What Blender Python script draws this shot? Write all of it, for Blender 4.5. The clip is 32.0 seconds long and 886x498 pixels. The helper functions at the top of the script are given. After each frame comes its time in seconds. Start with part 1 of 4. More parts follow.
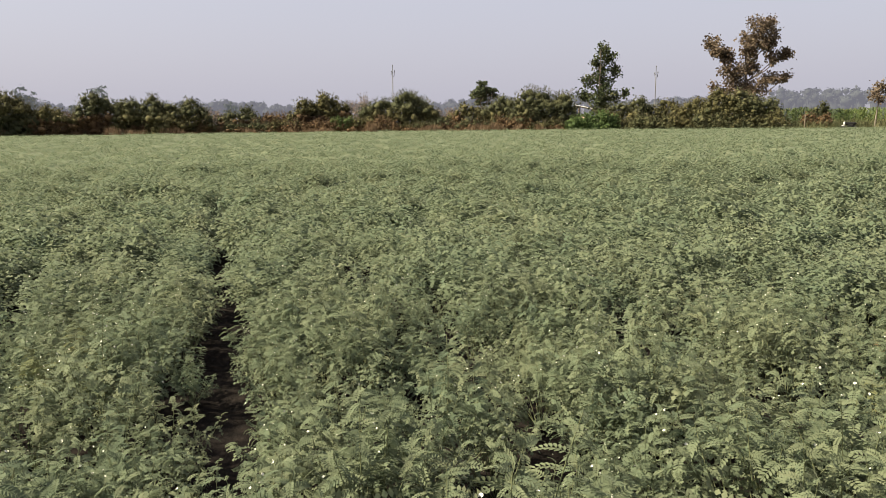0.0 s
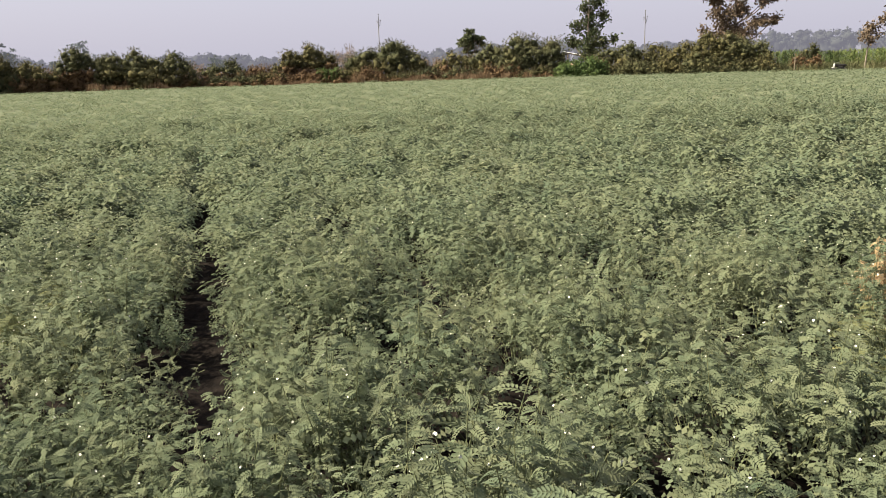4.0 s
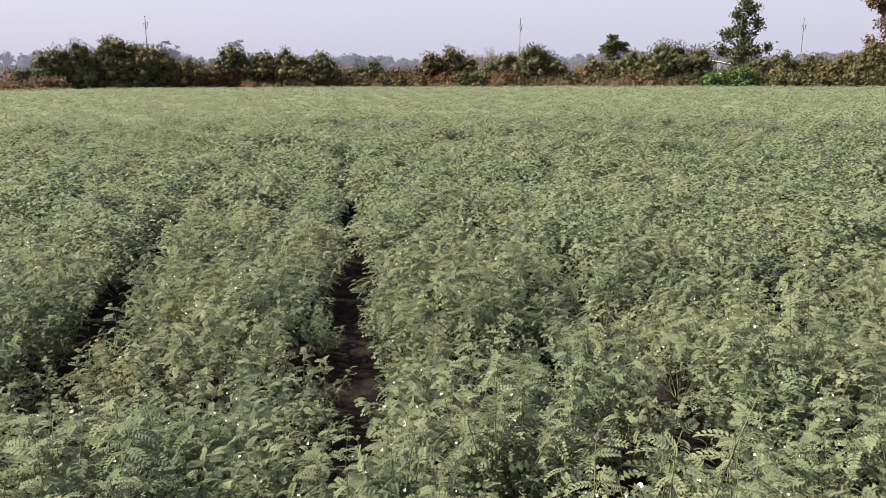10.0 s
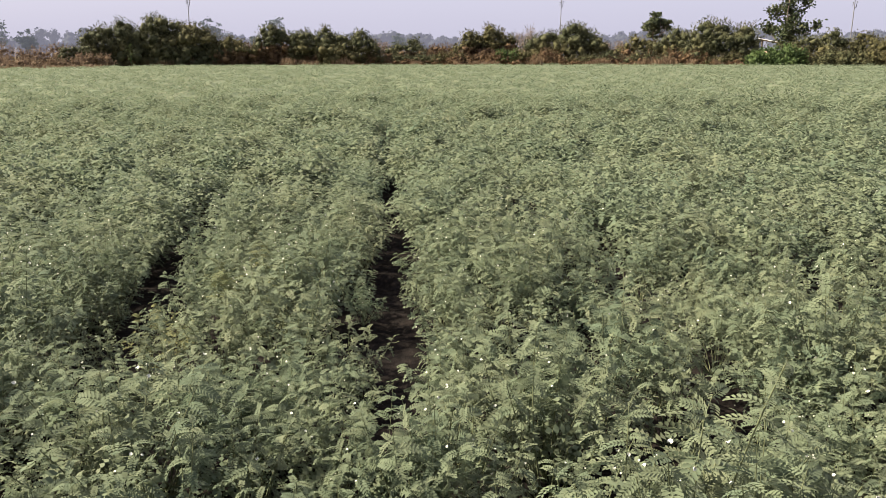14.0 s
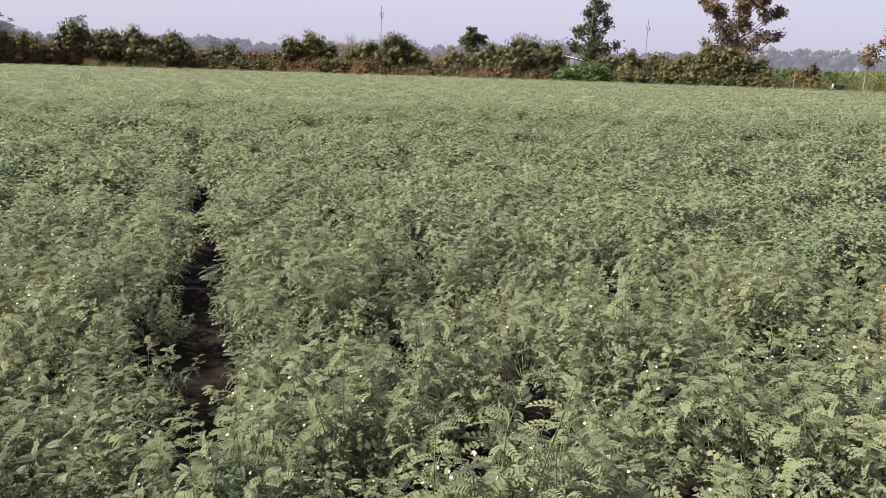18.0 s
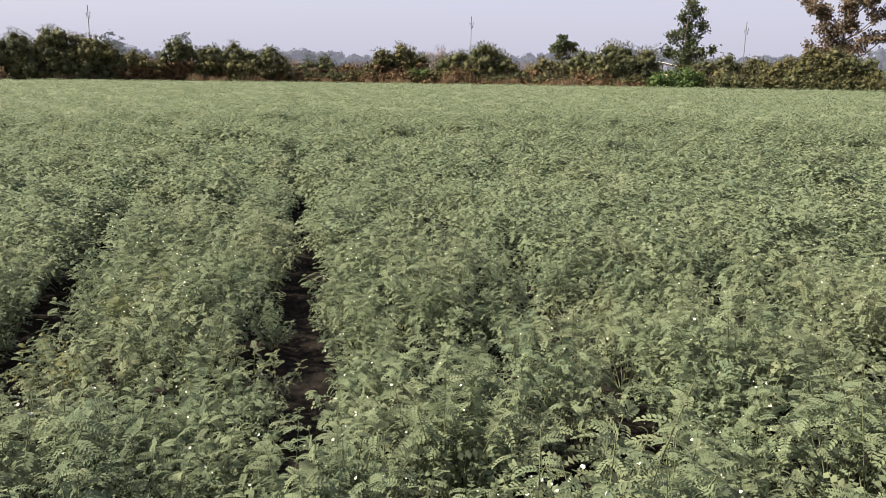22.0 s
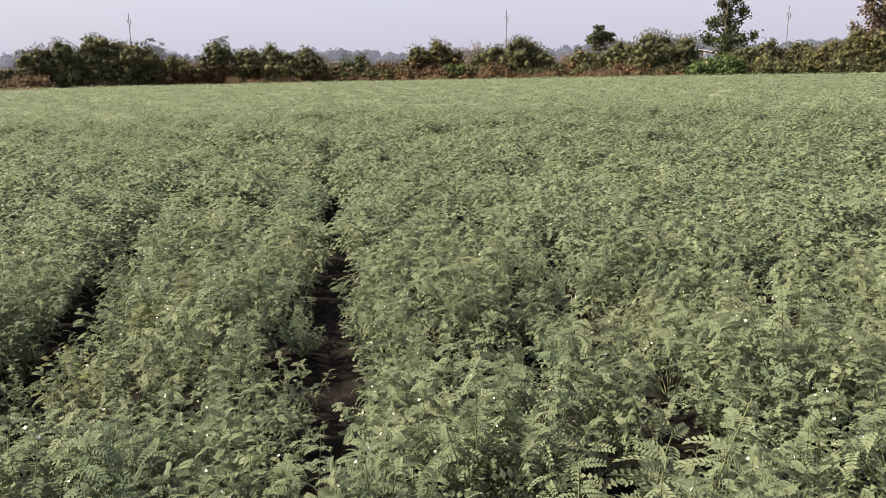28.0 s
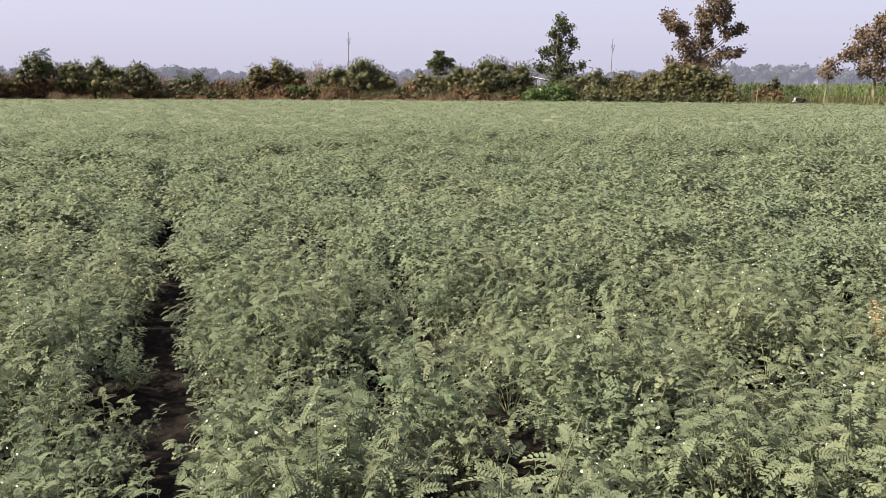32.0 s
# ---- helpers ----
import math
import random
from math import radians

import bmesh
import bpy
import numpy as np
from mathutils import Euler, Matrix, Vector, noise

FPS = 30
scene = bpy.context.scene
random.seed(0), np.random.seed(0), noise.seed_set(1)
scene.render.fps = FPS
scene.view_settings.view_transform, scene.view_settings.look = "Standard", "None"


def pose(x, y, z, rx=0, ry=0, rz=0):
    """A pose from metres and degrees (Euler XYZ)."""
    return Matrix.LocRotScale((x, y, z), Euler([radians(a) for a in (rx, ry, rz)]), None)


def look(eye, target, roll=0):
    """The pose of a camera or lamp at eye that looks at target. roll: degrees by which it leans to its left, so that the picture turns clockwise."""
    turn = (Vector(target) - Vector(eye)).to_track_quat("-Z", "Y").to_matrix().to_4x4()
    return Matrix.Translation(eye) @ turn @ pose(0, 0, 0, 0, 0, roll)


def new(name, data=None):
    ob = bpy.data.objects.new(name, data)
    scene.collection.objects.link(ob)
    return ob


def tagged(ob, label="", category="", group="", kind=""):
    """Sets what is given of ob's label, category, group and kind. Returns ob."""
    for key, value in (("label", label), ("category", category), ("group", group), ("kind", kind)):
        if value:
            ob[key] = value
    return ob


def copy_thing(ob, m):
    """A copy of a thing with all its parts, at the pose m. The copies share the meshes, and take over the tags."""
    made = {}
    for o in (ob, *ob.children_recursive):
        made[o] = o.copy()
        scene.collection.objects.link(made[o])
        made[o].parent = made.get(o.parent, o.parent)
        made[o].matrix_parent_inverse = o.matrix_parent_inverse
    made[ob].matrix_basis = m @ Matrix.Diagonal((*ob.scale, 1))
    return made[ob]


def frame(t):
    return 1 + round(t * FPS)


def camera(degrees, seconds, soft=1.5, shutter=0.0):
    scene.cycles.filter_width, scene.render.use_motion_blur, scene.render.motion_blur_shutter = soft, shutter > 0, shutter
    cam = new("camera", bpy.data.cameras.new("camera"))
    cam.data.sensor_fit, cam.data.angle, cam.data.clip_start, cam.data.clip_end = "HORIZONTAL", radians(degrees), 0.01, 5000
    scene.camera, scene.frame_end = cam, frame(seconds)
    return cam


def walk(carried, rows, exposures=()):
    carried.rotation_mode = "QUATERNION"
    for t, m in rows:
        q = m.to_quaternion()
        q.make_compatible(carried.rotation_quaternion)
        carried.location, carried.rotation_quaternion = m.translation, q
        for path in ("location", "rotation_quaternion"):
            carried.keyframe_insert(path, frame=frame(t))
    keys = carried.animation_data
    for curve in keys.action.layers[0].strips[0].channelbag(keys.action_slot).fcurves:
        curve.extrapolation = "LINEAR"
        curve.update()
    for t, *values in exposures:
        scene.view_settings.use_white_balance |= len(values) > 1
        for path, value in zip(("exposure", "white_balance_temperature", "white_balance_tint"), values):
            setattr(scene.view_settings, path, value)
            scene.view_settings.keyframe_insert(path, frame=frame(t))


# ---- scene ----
# ---- camera: standing at the edge of the crop, panning and swaying a little ----
cam = camera(58.71, 32.0, soft=0.75)
# seconds, x, y, z, turn to the left of +y, tilt up, lean (degrees)
ROWS = (
    (0, 0.062, -0.138, 1.458, -15.46, -9.22, -0.67),
    (0.5, 0.073, -0.154, 1.468, -15.54, -9.26, -0.45),
    (1, 0.076, -0.165, 1.464, -14.94, -9.59, -1.27),
    (1.5, 0.063, -0.156, 1.456, -11.63, -9.32, -1.28),
    (2, 0.061, -0.153, 1.457, -11.69, -9.80, -0.51),
    (2.5, 0.071, -0.150, 1.462, -16.68, -11.11, 0.13),
    (4.5, 0.151, -0.195, 1.446, -14.87, -12.96, -2.92),
    (5, 0.097, -0.133, 1.451, -11.06, -11.83, -2.03),
    (5.5, 0.018, -0.060, 1.437, -9.20, -13.04, -1.95),
    (6, -0.038, -0.033, 1.429, -5.56, -13.92, 0.73),
    (6.5, -0.029, 0.022, 1.422, -1.55, -14.36, -0.34),
    (7, 0.017, 0.066, 1.425, -2.19, -13.65, -0.91),
    (7.5, -0.017, 0.039, 1.433, 7.50, -11.90, -0.19),
    (8, -0.019, 0.022, 1.428, 11.13, -12.84, -0.73),
    (8.5, 0.006, 0.021, 1.431, 5.26, -13.47, -0.31),
    (9, 0.010, 0.040, 1.433, -0.78, -12.73, 0.34),
    (9.5, 0.014, 0.052, 1.426, -4.77, -12.52, 0.56),
    (10, 0.028, 0.050, 1.426, -6.59, -12.30, -0.27),
    (10.5, 0.025, 0.038, 1.422, -6.86, -12.53, -0.23),
    (11, 0.030, 0.049, 1.416, -6.74, -13.49, 0.28),
    (11.5, 0.031, 0.059, 1.422, -4.12, -12.75, -0.79),
    (12, 0.028, 0.075, 1.429, 1.36, -12.00, -0.18),
    (12.5, 0.016, 0.101, 1.424, 10.90, -11.60, 0.14),
    (13, 0.020, 0.138, 1.431, 9.56, -12.72, -0.50),
    (13.5, -0.002, 0.014, 1.442, 1.42, -13.30, 0.14),
    (14, -0.000, -0.056, 1.426, -3.84, -13.81, -0.16),
    (14.5, -0.020, -0.107, 1.420, -6.67, -13.65, 0.90),
    (15, -0.017, -0.132, 1.438, -6.82, -11.46, 0.54),
    (15.5, -0.004, -0.101, 1.440, -9.22, -11.27, 1.55),
    (17.5, 0.027, -0.013, 1.429, -12.17, -12.74, 1.59),
    (18, 0.062, -0.007, 1.423, -16.85, -12.99, 1.78),
    (18.5, 0.096, 0.020, 1.414, -20.93, -14.35, 0.77),
    (19, 0.119, 0.031, 1.407, -24.01, -15.00, 0.60),
    (19.5, 0.124, 0.053, 1.407, -22.36, -14.29, 0.04),
    (20, 0.126, 0.065, 1.406, -22.17, -14.67, -0.36),
    (20.5, 0.089, 0.065, 1.413, -16.57, -13.38, -0.22),
    (21, 0.070, 0.066, 1.415, -13.43, -12.99, -0.63),
    (21.5, 0.057, 0.050, 1.420, -12.74, -12.29, -0.70),
    (22, 0.022, 0.004, 1.424, -10.27, -12.49, 0.70),
    (22.5, -0.077, -0.061, 1.439, 1.66, -11.38, 1.08),
    (23, -0.108, -0.076, 1.443, 8.31, -10.10, 0.28),
    (23.5, -0.125, -0.061, 1.440, 13.39, -9.70, -0.20),
    (24, -0.128, -0.049, 1.443, 12.95, -9.48, 0.30),
    (24.5, -0.147, -0.075, 1.439, 14.20, -10.38, 1.75),
    (25, -0.140, -0.075, 1.422, 13.09, -11.63, 1.07),
    (25.5, -0.087, -0.057, 1.424, 5.47, -12.15, 0.83),
    (26, -0.068, -0.017, 1.410, 0.89, -14.06, 1.50),
    (26.5, -0.022, 0.067, 1.415, -6.25, -12.96, 2.39),
    (28.5, 0.092, 0.162, 1.413, -7.30, -12.74, -1.61),
    (29, 0.071, 0.154, 1.420, -10.31, -12.48, 0.24),
    (29.5, 0.040, 0.142, 1.422, -12.42, -12.48, -0.27),
    (30, 0.029, 0.119, 1.423, -17.97, -13.36, 1.07),
    (30.5, 0.045, 0.140, 1.412, -25.39, -12.92, 3.59),
    (31, 0.092, 0.186, 1.408, -25.54, -12.56, 2.17),
    (31.5, 0.052, 0.139, 1.416, -23.72, -12.61, 1.48),
    (32, 0.109, 0.180, 1.416, -18.75, -11.32, 0.26),
)
walk(cam, [(t, pose(x, y, z, 90 + tilt, 0, turn) @ pose(0, 0, 0, 0, 0, lean)) for t, x, y, z, turn, tilt, lean in ROWS], exposures=((0.0, 1.70, 6750, 4), (2.5, 1.80, 6700, 5), (5.0, 1.90, 6600, 7), (6.0, 1.99, 6480, 8), (8.0, 1.97, 6380, 9), (10.0, 1.98, 6420, 8), (13.0, 1.96, 6420, 9), (18.0, 1.94, 6380, 10), (19.0, 1.94, 6380, 8), (20.0, 1.94, 6420, 4), (21.0, 1.96, 6430, 6), (23.0, 1.88, 6450, 5), (24.0, 1.85, 6620, 3), (25.0, 1.87, 6720, 1), (26.0, 1.94, 6750, 3), (29.0, 1.96, 6450, 8), (31.0, 1.97, 6290, 12), (32.0, 1.95, 6350, 11)))

# ---- sky and sun: hazy sun from the side ----
SUN_AZ, SUN_EL = 82.0, 43.0   # degrees left of +y, above the horizon
world = bpy.data.worlds.new("hazy_sky")
scene.world = world
world.use_nodes = True
wn, wl = world.node_tree.nodes, world.node_tree.links
sky = wn.new("ShaderNodeTexSky")
sky.sky_type, sky.sun_disc = "NISHITA", False
sky.sun_elevation, sky.sun_rotation = radians(SUN_EL), radians(-SUN_AZ)
sky.dust_density, sky.air_density, sky.ozone_density = 6.0, 1.0, 1.0
back = wn["Background"]
back.inputs["Strength"].default_value = 0.0665
haze = wn.new("ShaderNodeMixRGB")
haze.inputs["Fac"].default_value = 0.76
haze.inputs["Color2"].default_value = (3.06, 2.96, 3.68, 1)
wl.new(sky.outputs["Color"], haze.inputs["Color1"])
wl.new(haze.outputs["Color"], back.inputs["Color"])

sun = new("sun", bpy.data.lights.new("sun", "SUN"))
sun.data.energy, sun.data.angle, sun.data.color = 5.05, radians(2.0), (1.0, 0.885, 0.70)
_a, _e = radians(SUN_AZ), radians(SUN_EL)
sun.matrix_world = look((0, 0, 0), (math.sin(_a) * math.cos(_e), -math.cos(_a) * math.cos(_e), -math.sin(_e)))


# ---- materials ----
def material(name, rough=0.7):
    m = bpy.data.materials.new(name)
    m.use_nodes = True
    p = m.node_tree.nodes["Principled BSDF"]
    p.inputs["Roughness"].default_value = rough
    return m, m.node_tree.nodes, m.node_tree.links, p


def ramp(nodes, stops):
    r = nodes.new("ShaderNodeValToRGB")
    e = r.color_ramp.elements
    while len(e) < len(stops):
        e.new(0.5)
    for k, (at, col) in zip(e, stops):
        k.position, k.color = at, (*col, 1)
    return r


def leaf_material(name, dark, mid, light, patch=0.35, fine=14.0, through_light=0.25, rough=0.75, gloss=0.10, leafy=0.28, hair=0.0):
    """Foliage: colour drifts in patches across the ground, from leaf to leaf and along the leaf; some light passes through."""
    m, n, l, p = material(name, rough)
    geo, info = n.new("ShaderNodeNewGeometry"), n.new("ShaderNodeObjectInfo")
    big, small = n.new("ShaderNodeTexNoise"), n.new("ShaderNodeTexNoise")
    big.inputs["Scale"].default_value, big.inputs["Detail"].default_value = patch, 4.0
    small.inputs["Scale"].default_value, small.inputs["Detail"].default_value = fine, 3.0
    l.new(geo.outputs["Position"], big.inputs["Vector"])
    l.new(geo.outputs["Position"], small.inputs["Vector"])

    def math_node(op, a, b):
        k = n.new("ShaderNodeMath")
        k.operation = op
        for i, v in enumerate((a, b)):
            if isinstance(v, float):
                k.inputs[i].default_value = v
            else:
                l.new(v, k.inputs[i])
        return k.outputs[0]

    mix = math_node("ADD", math_node("MULTIPLY", big.outputs["Fac"], 0.62), math_node("MULTIPLY", geo.outputs["Random Per Island"], leafy))
    mix = math_node("ADD", mix, math_node("MULTIPLY", small.outputs["Fac"], 0.24))
    mix = math_node("ADD", mix, math_node("MULTIPLY", info.outputs["Random"], 0.07))
    r = ramp(n, ((0.32 - 0.3 * (0.28 - leafy), dark), (0.60 - 0.5 * (0.28 - leafy), mid), (0.88 - 0.7 * (0.28 - leafy), light)))
    l.new(mix, r.inputs["Fac"])
    l.new(r.outputs["Color"], p.inputs["Base Color"])
    p.inputs["Specular IOR Level"].default_value = gloss
    if hair:   # a bloom of fine hairs
        p.inputs["Sheen Weight"].default_value, p.inputs["Sheen Roughness"].default_value = hair, 0.45
        p.inputs["Sheen Tint"].default_value = (0.86, 0.92, 0.72, 1)
    bump = n.new("ShaderNodeBump")
    bump.inputs["Strength"].default_value, bump.inputs["Distance"].default_value = 0.25, 0.004
    l.new(small.outputs["Fac"], bump.inputs["Height"])
    l.new(bump.outputs["Normal"], p.inputs["Normal"])
    if through_light:
        tr, mx = n.new("ShaderNodeBsdfTranslucent"), n.new("ShaderNodeMixShader")
        l.new(r.outputs["Color"], tr.inputs["Color"])
        mx.inputs["Fac"].default_value = through_light
        l.new(p.outputs[0], mx.inputs[1])
        l.new(tr.outputs[0], mx.inputs[2])
        l.new(mx.outputs[0], n["Material Output"].inputs["Surface"])
    return m


def plain_material(name, a, b, scale=20.0, rough=0.8, metal=0.0, bump_at=0.002, gloss=0.25):
    """Two tones worn into one another, with fine relief."""
    m, n, l, p = material(name, rough)
    co, t1 = n.new("ShaderNodeTexCoord"), n.new("ShaderNodeTexNoise")
    t1.inputs["Scale"].default_value, t1.inputs["Detail"].default_value = scale, 8.0
    l.new(co.outputs["Object"], t1.inputs["Vector"])
    r = ramp(n, ((0.35, a), (0.65, b)))
    l.new(t1.outputs["Fac"], r.inputs["Fac"])
    l.new(r.outputs["Color"], p.inputs["Base Color"])
    p.inputs["Metallic"].default_value = metal
    p.inputs["Specular IOR Level"].default_value = gloss
    bump = n.new("ShaderNodeBump")
    bump.inputs["Strength"].default_value, bump.inputs["Distance"].default_value = 0.4, bump_at
    l.new(t1.outputs["Fac"], bump.inputs["Height"])
    l.new(bump.outputs["Normal"], p.inputs["Normal"])
    return m


M_CHICK = leaf_material("chickpea_leaf", (0.066, 0.098, 0.066), (0.121, 0.145, 0.089), (0.162, 0.171, 0.103), patch=2.0, fine=22.0, through_light=0.385, rough=0.7, gloss=0.08, leafy=0.14, hair=0.10)
M_CHICK_YELLOW = leaf_material("chickpea_leaf_yellowing", (0.062, 0.088, 0.050), (0.108, 0.120, 0.060), (0.150, 0.142, 0.062), patch=2.0, fine=25.0, gloss=0.08, leafy=0.2)
M_CHICK_DEAD = leaf_material("chickpea_leaf_dry", (0.17, 0.120, 0.066), (0.27, 0.20, 0.115), (0.36, 0.28, 0.18), patch=5.0, fine=30.0)
M_STEM = plain_material("chickpea_stem", (0.062, 0.074, 0.036), (0.12, 0.13, 0.065), 30.0, 0.6)
M_STEM_DEAD = plain_material("dry_stem", (0.15, 0.10, 0.06), (0.24, 0.165, 0.10), 30.0, 0.8)
M_PETAL = plain_material("white_petal", (0.55, 0.55, 0.46), (0.66, 0.66, 0.57), 60.0, 0.5)
M_BUSH = leaf_material("hedge_leaf_green", (0.029, 0.035, 0.019), (0.055, 0.058, 0.029), (0.103, 0.097, 0.048), patch=0.5, fine=3.0, through_light=0.15)
M_BUSH_OLIVE = leaf_material("hedge_leaf_olive", (0.030, 0.031, 0.015), (0.061, 0.058, 0.026), (0.114, 0.098, 0.044), patch=0.5, fine=3.0, through_light=0.15)
M_BUSH_GREY = leaf_material("scrub_leaf_grey", (0.046, 0.052, 0.036), (0.076, 0.082, 0.054), (0.115, 0.116, 0.075), patch=0.4, fine=3.0, through_light=0.15)
M_BUSH_BROWN = leaf_material("scrub_leaf_brown", (0.046, 0.032, 0.018), (0.095, 0.061, 0.034), (0.165, 0.108, 0.058), patch=0.6, fine=3.0, through_light=0.15)
M_PALE = leaf_material("dry_twig_pale", (0.11, 0.078, 0.055), (0.16, 0.118, 0.083), (0.21, 0.16, 0.115), patch=0.6, fine=3.0, through_light=0.2)
M_TEAK = leaf_material("teak_leaf_browning", (0.066, 0.050, 0.034), (0.118, 0.088, 0.062), (0.21, 0.158, 0.118), patch=0.45, fine=2.0, through_light=0.3)
M_TEAK_GREEN = leaf_material("teak_leaf_green", (0.023, 0.033, 0.018), (0.043, 0.054, 0.025), (0.083, 0.083, 0.040), patch=0.5, fine=2.0, through_light=0.18)
M_TREE_DARK = leaf_material("tree_leaf_dark", (0.028, 0.038, 0.023), (0.056, 0.066, 0.035), (0.105, 0.110, 0.052), patch=0.5, fine=2.5, through_light=0.15)
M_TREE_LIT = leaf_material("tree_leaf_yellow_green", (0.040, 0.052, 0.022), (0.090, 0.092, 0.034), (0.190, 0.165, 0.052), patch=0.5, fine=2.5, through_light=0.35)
M_PEA = leaf_material("pigeon_pea_leaf", (0.060, 0.072, 0.024), (0.140, 0.128, 0.042), (0.26, 0.195, 0.075), patch=0.6, fine=5.0, through_light=0.25)
M_CORN = leaf_material("corn_leaf", (0.036, 0.062, 0.022), (0.066, 0.098, 0.032), (0.135, 0.140, 0.055), patch=0.25, fine=3.0, through_light=0.25)
M_LEAFY = leaf_material("broad_leaf_green", (0.034, 0.056, 0.022), (0.062, 0.092, 0.032), (0.110, 0.140, 0.052), patch=0.8, fine=4.0, through_light=0.25)
M_DRYGRASS = leaf_material("dry_grass_blade", (0.075, 0.052, 0.034), (0.140, 0.097, 0.063), (0.22, 0.158, 0.104), patch=0.35, fine=4.0, through_light=0.25)
M_VERGE = leaf_material("verge_grass_blade", (0.050, 0.058, 0.030), (0.080, 0.084, 0.042), (0.115, 0.108, 0.058), patch=0.3, fine=4.0, through_light=0.25)
M_BARK = plain_material("bark", (0.06, 0.048, 0.036), (0.125, 0.10, 0.075), 9.0, 0.9, bump_at=0.02)
M_BARK_PALE = plain_material("pale_bark", (0.10, 0.085, 0.07), (0.18, 0.155, 0.125), 7.0, 0.9, bump_at=0.02)
M_POLE = plain_material("weathered_concrete_pole", (0.075, 0.074, 0.074), (0.13, 0.128, 0.125), 4.0, 0.8)
M_IRON = plain_material("galvanised_iron", (0.07, 0.07, 0.075), (0.13, 0.13, 0.135), 12.0, 0.6, metal=0.3)
M_TIN = plain_material("tin_sheet", (0.58, 0.56, 0.52), (0.74, 0.72, 0.68), 3.0, 0.45, metal=0.3)
M_MUDWALL = plain_material("mud_wall", (0.20, 0.15, 0.11), (0.30, 0.23, 0.17), 4.0, 0.95, bump_at=0.01)
M_BLACK = plain_material("black_enamel", (0.003, 0.003, 0.0035), (0.007, 0.007, 0.0075), 10.0, 0.6, gloss=0.08)
M_RUBBER = plain_material("tyre_rubber", (0.015, 0.015, 0.015), (0.035, 0.033, 0.03), 20.0, 0.85)
M_WHITE = plain_material("white_enamel", (0.38, 0.38, 0.37), (0.47, 0.47, 0.46), 8.0, 0.5)
M_WOODPOST = plain_material("split_wood_post", (0.10, 0.082, 0.062), (0.17, 0.14, 0.105), 8.0, 0.9, bump_at=0.01)


def ground_material():
    """Black cotton soil with clods in the field, toned down further for furrow shade; dry scrubby turf beyond."""
    m, n, l, p = material("shaded_soil_and_turf", 0.95)
    p.inputs["Specular IOR Level"].default_value = 0.05
    geo = n.new("ShaderNodeNewGeometry")
    t1, t2 = n.new("ShaderNodeTexNoise"), n.new("ShaderNodeTexNoise")
    t1.inputs["Scale"].default_value, t1.inputs["Detail"].default_value = 16.0, 10.0
    t2.inputs["Scale"].default_value, t2.inputs["Detail"].default_value = 0.15, 6.0
    ln = n.new("ShaderNodeVectorMath")
    ln.operation = "LENGTH"
    l.new(geo.outputs["Position"], ln.inputs[0])
    l.new(geo.outputs["Position"], t1.inputs["Vector"])
    l.new(geo.outputs["Position"], t2.inputs["Vector"])
    # darker than black soil is: part of the furrow shade sits in these tones
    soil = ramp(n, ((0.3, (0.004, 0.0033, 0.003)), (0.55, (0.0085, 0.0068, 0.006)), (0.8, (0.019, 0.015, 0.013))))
    turf = ramp(n, ((0.3, (0.13, 0.085, 0.045)), (0.5, (0.17, 0.13, 0.07)), (0.7, (0.13, 0.13, 0.055))))
    l.new(t1.outputs["Fac"], soil.inputs["Fac"])
    l.new(t2.outputs["Fac"], turf.inputs["Fac"])
    fade = n.new("ShaderNodeMapRange")
    fade.inputs["From Min"].default_value, fade.inputs["From Max"].default_value = 74.0, 90.0
    l.new(ln.outputs["Value"], fade.inputs["Value"])
    mx = n.new("ShaderNodeMixRGB")
    l.new(fade.outputs[0], mx.inputs["Fac"])
    l.new(soil.outputs["Color"], mx.inputs["Color1"])
    l.new(turf.outputs["Color"], mx.inputs["Color2"])
    l.new(mx.outputs["Color"], p.inputs["Base Color"])
    bump = n.new("ShaderNodeBump")
    bump.inputs["Strength"].default_value, bump.inputs["Distance"].default_value = 0.8, 0.03
    l.new(t1.outputs["Fac"], bump.inputs["Height"])
    l.new(bump.outputs["Normal"], p.inputs["Normal"])
    return m


def haze_glow_material(name, tone, glow):
    """Far woods and hills; the haze of the air between is put in as an even glow."""
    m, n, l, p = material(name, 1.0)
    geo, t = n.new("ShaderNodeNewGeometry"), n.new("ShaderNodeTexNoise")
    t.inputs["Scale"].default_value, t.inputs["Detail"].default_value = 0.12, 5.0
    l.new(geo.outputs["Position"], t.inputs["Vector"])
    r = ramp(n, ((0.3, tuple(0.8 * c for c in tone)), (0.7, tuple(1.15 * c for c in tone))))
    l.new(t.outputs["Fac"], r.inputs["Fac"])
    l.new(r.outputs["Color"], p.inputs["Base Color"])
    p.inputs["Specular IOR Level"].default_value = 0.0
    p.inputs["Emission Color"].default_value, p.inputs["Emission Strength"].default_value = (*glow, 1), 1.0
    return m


M_GROUND = ground_material()
# the emission stands in for airlight, stronger the farther the thing
M_FAR = haze_glow_material("far_woods_hazed", (0.022, 0.025, 0.022), (0.054, 0.053, 0.067))
M_NEARFAR = haze_glow_material("middle_woods_hazed", (0.045, 0.054, 0.038), (0.024, 0.025, 0.031))
M_RIDGE = haze_glow_material("far_ridge_hazed", (0.01, 0.01, 0.01), (0.128, 0.124, 0.150))

rng = np.random.default_rng(7)


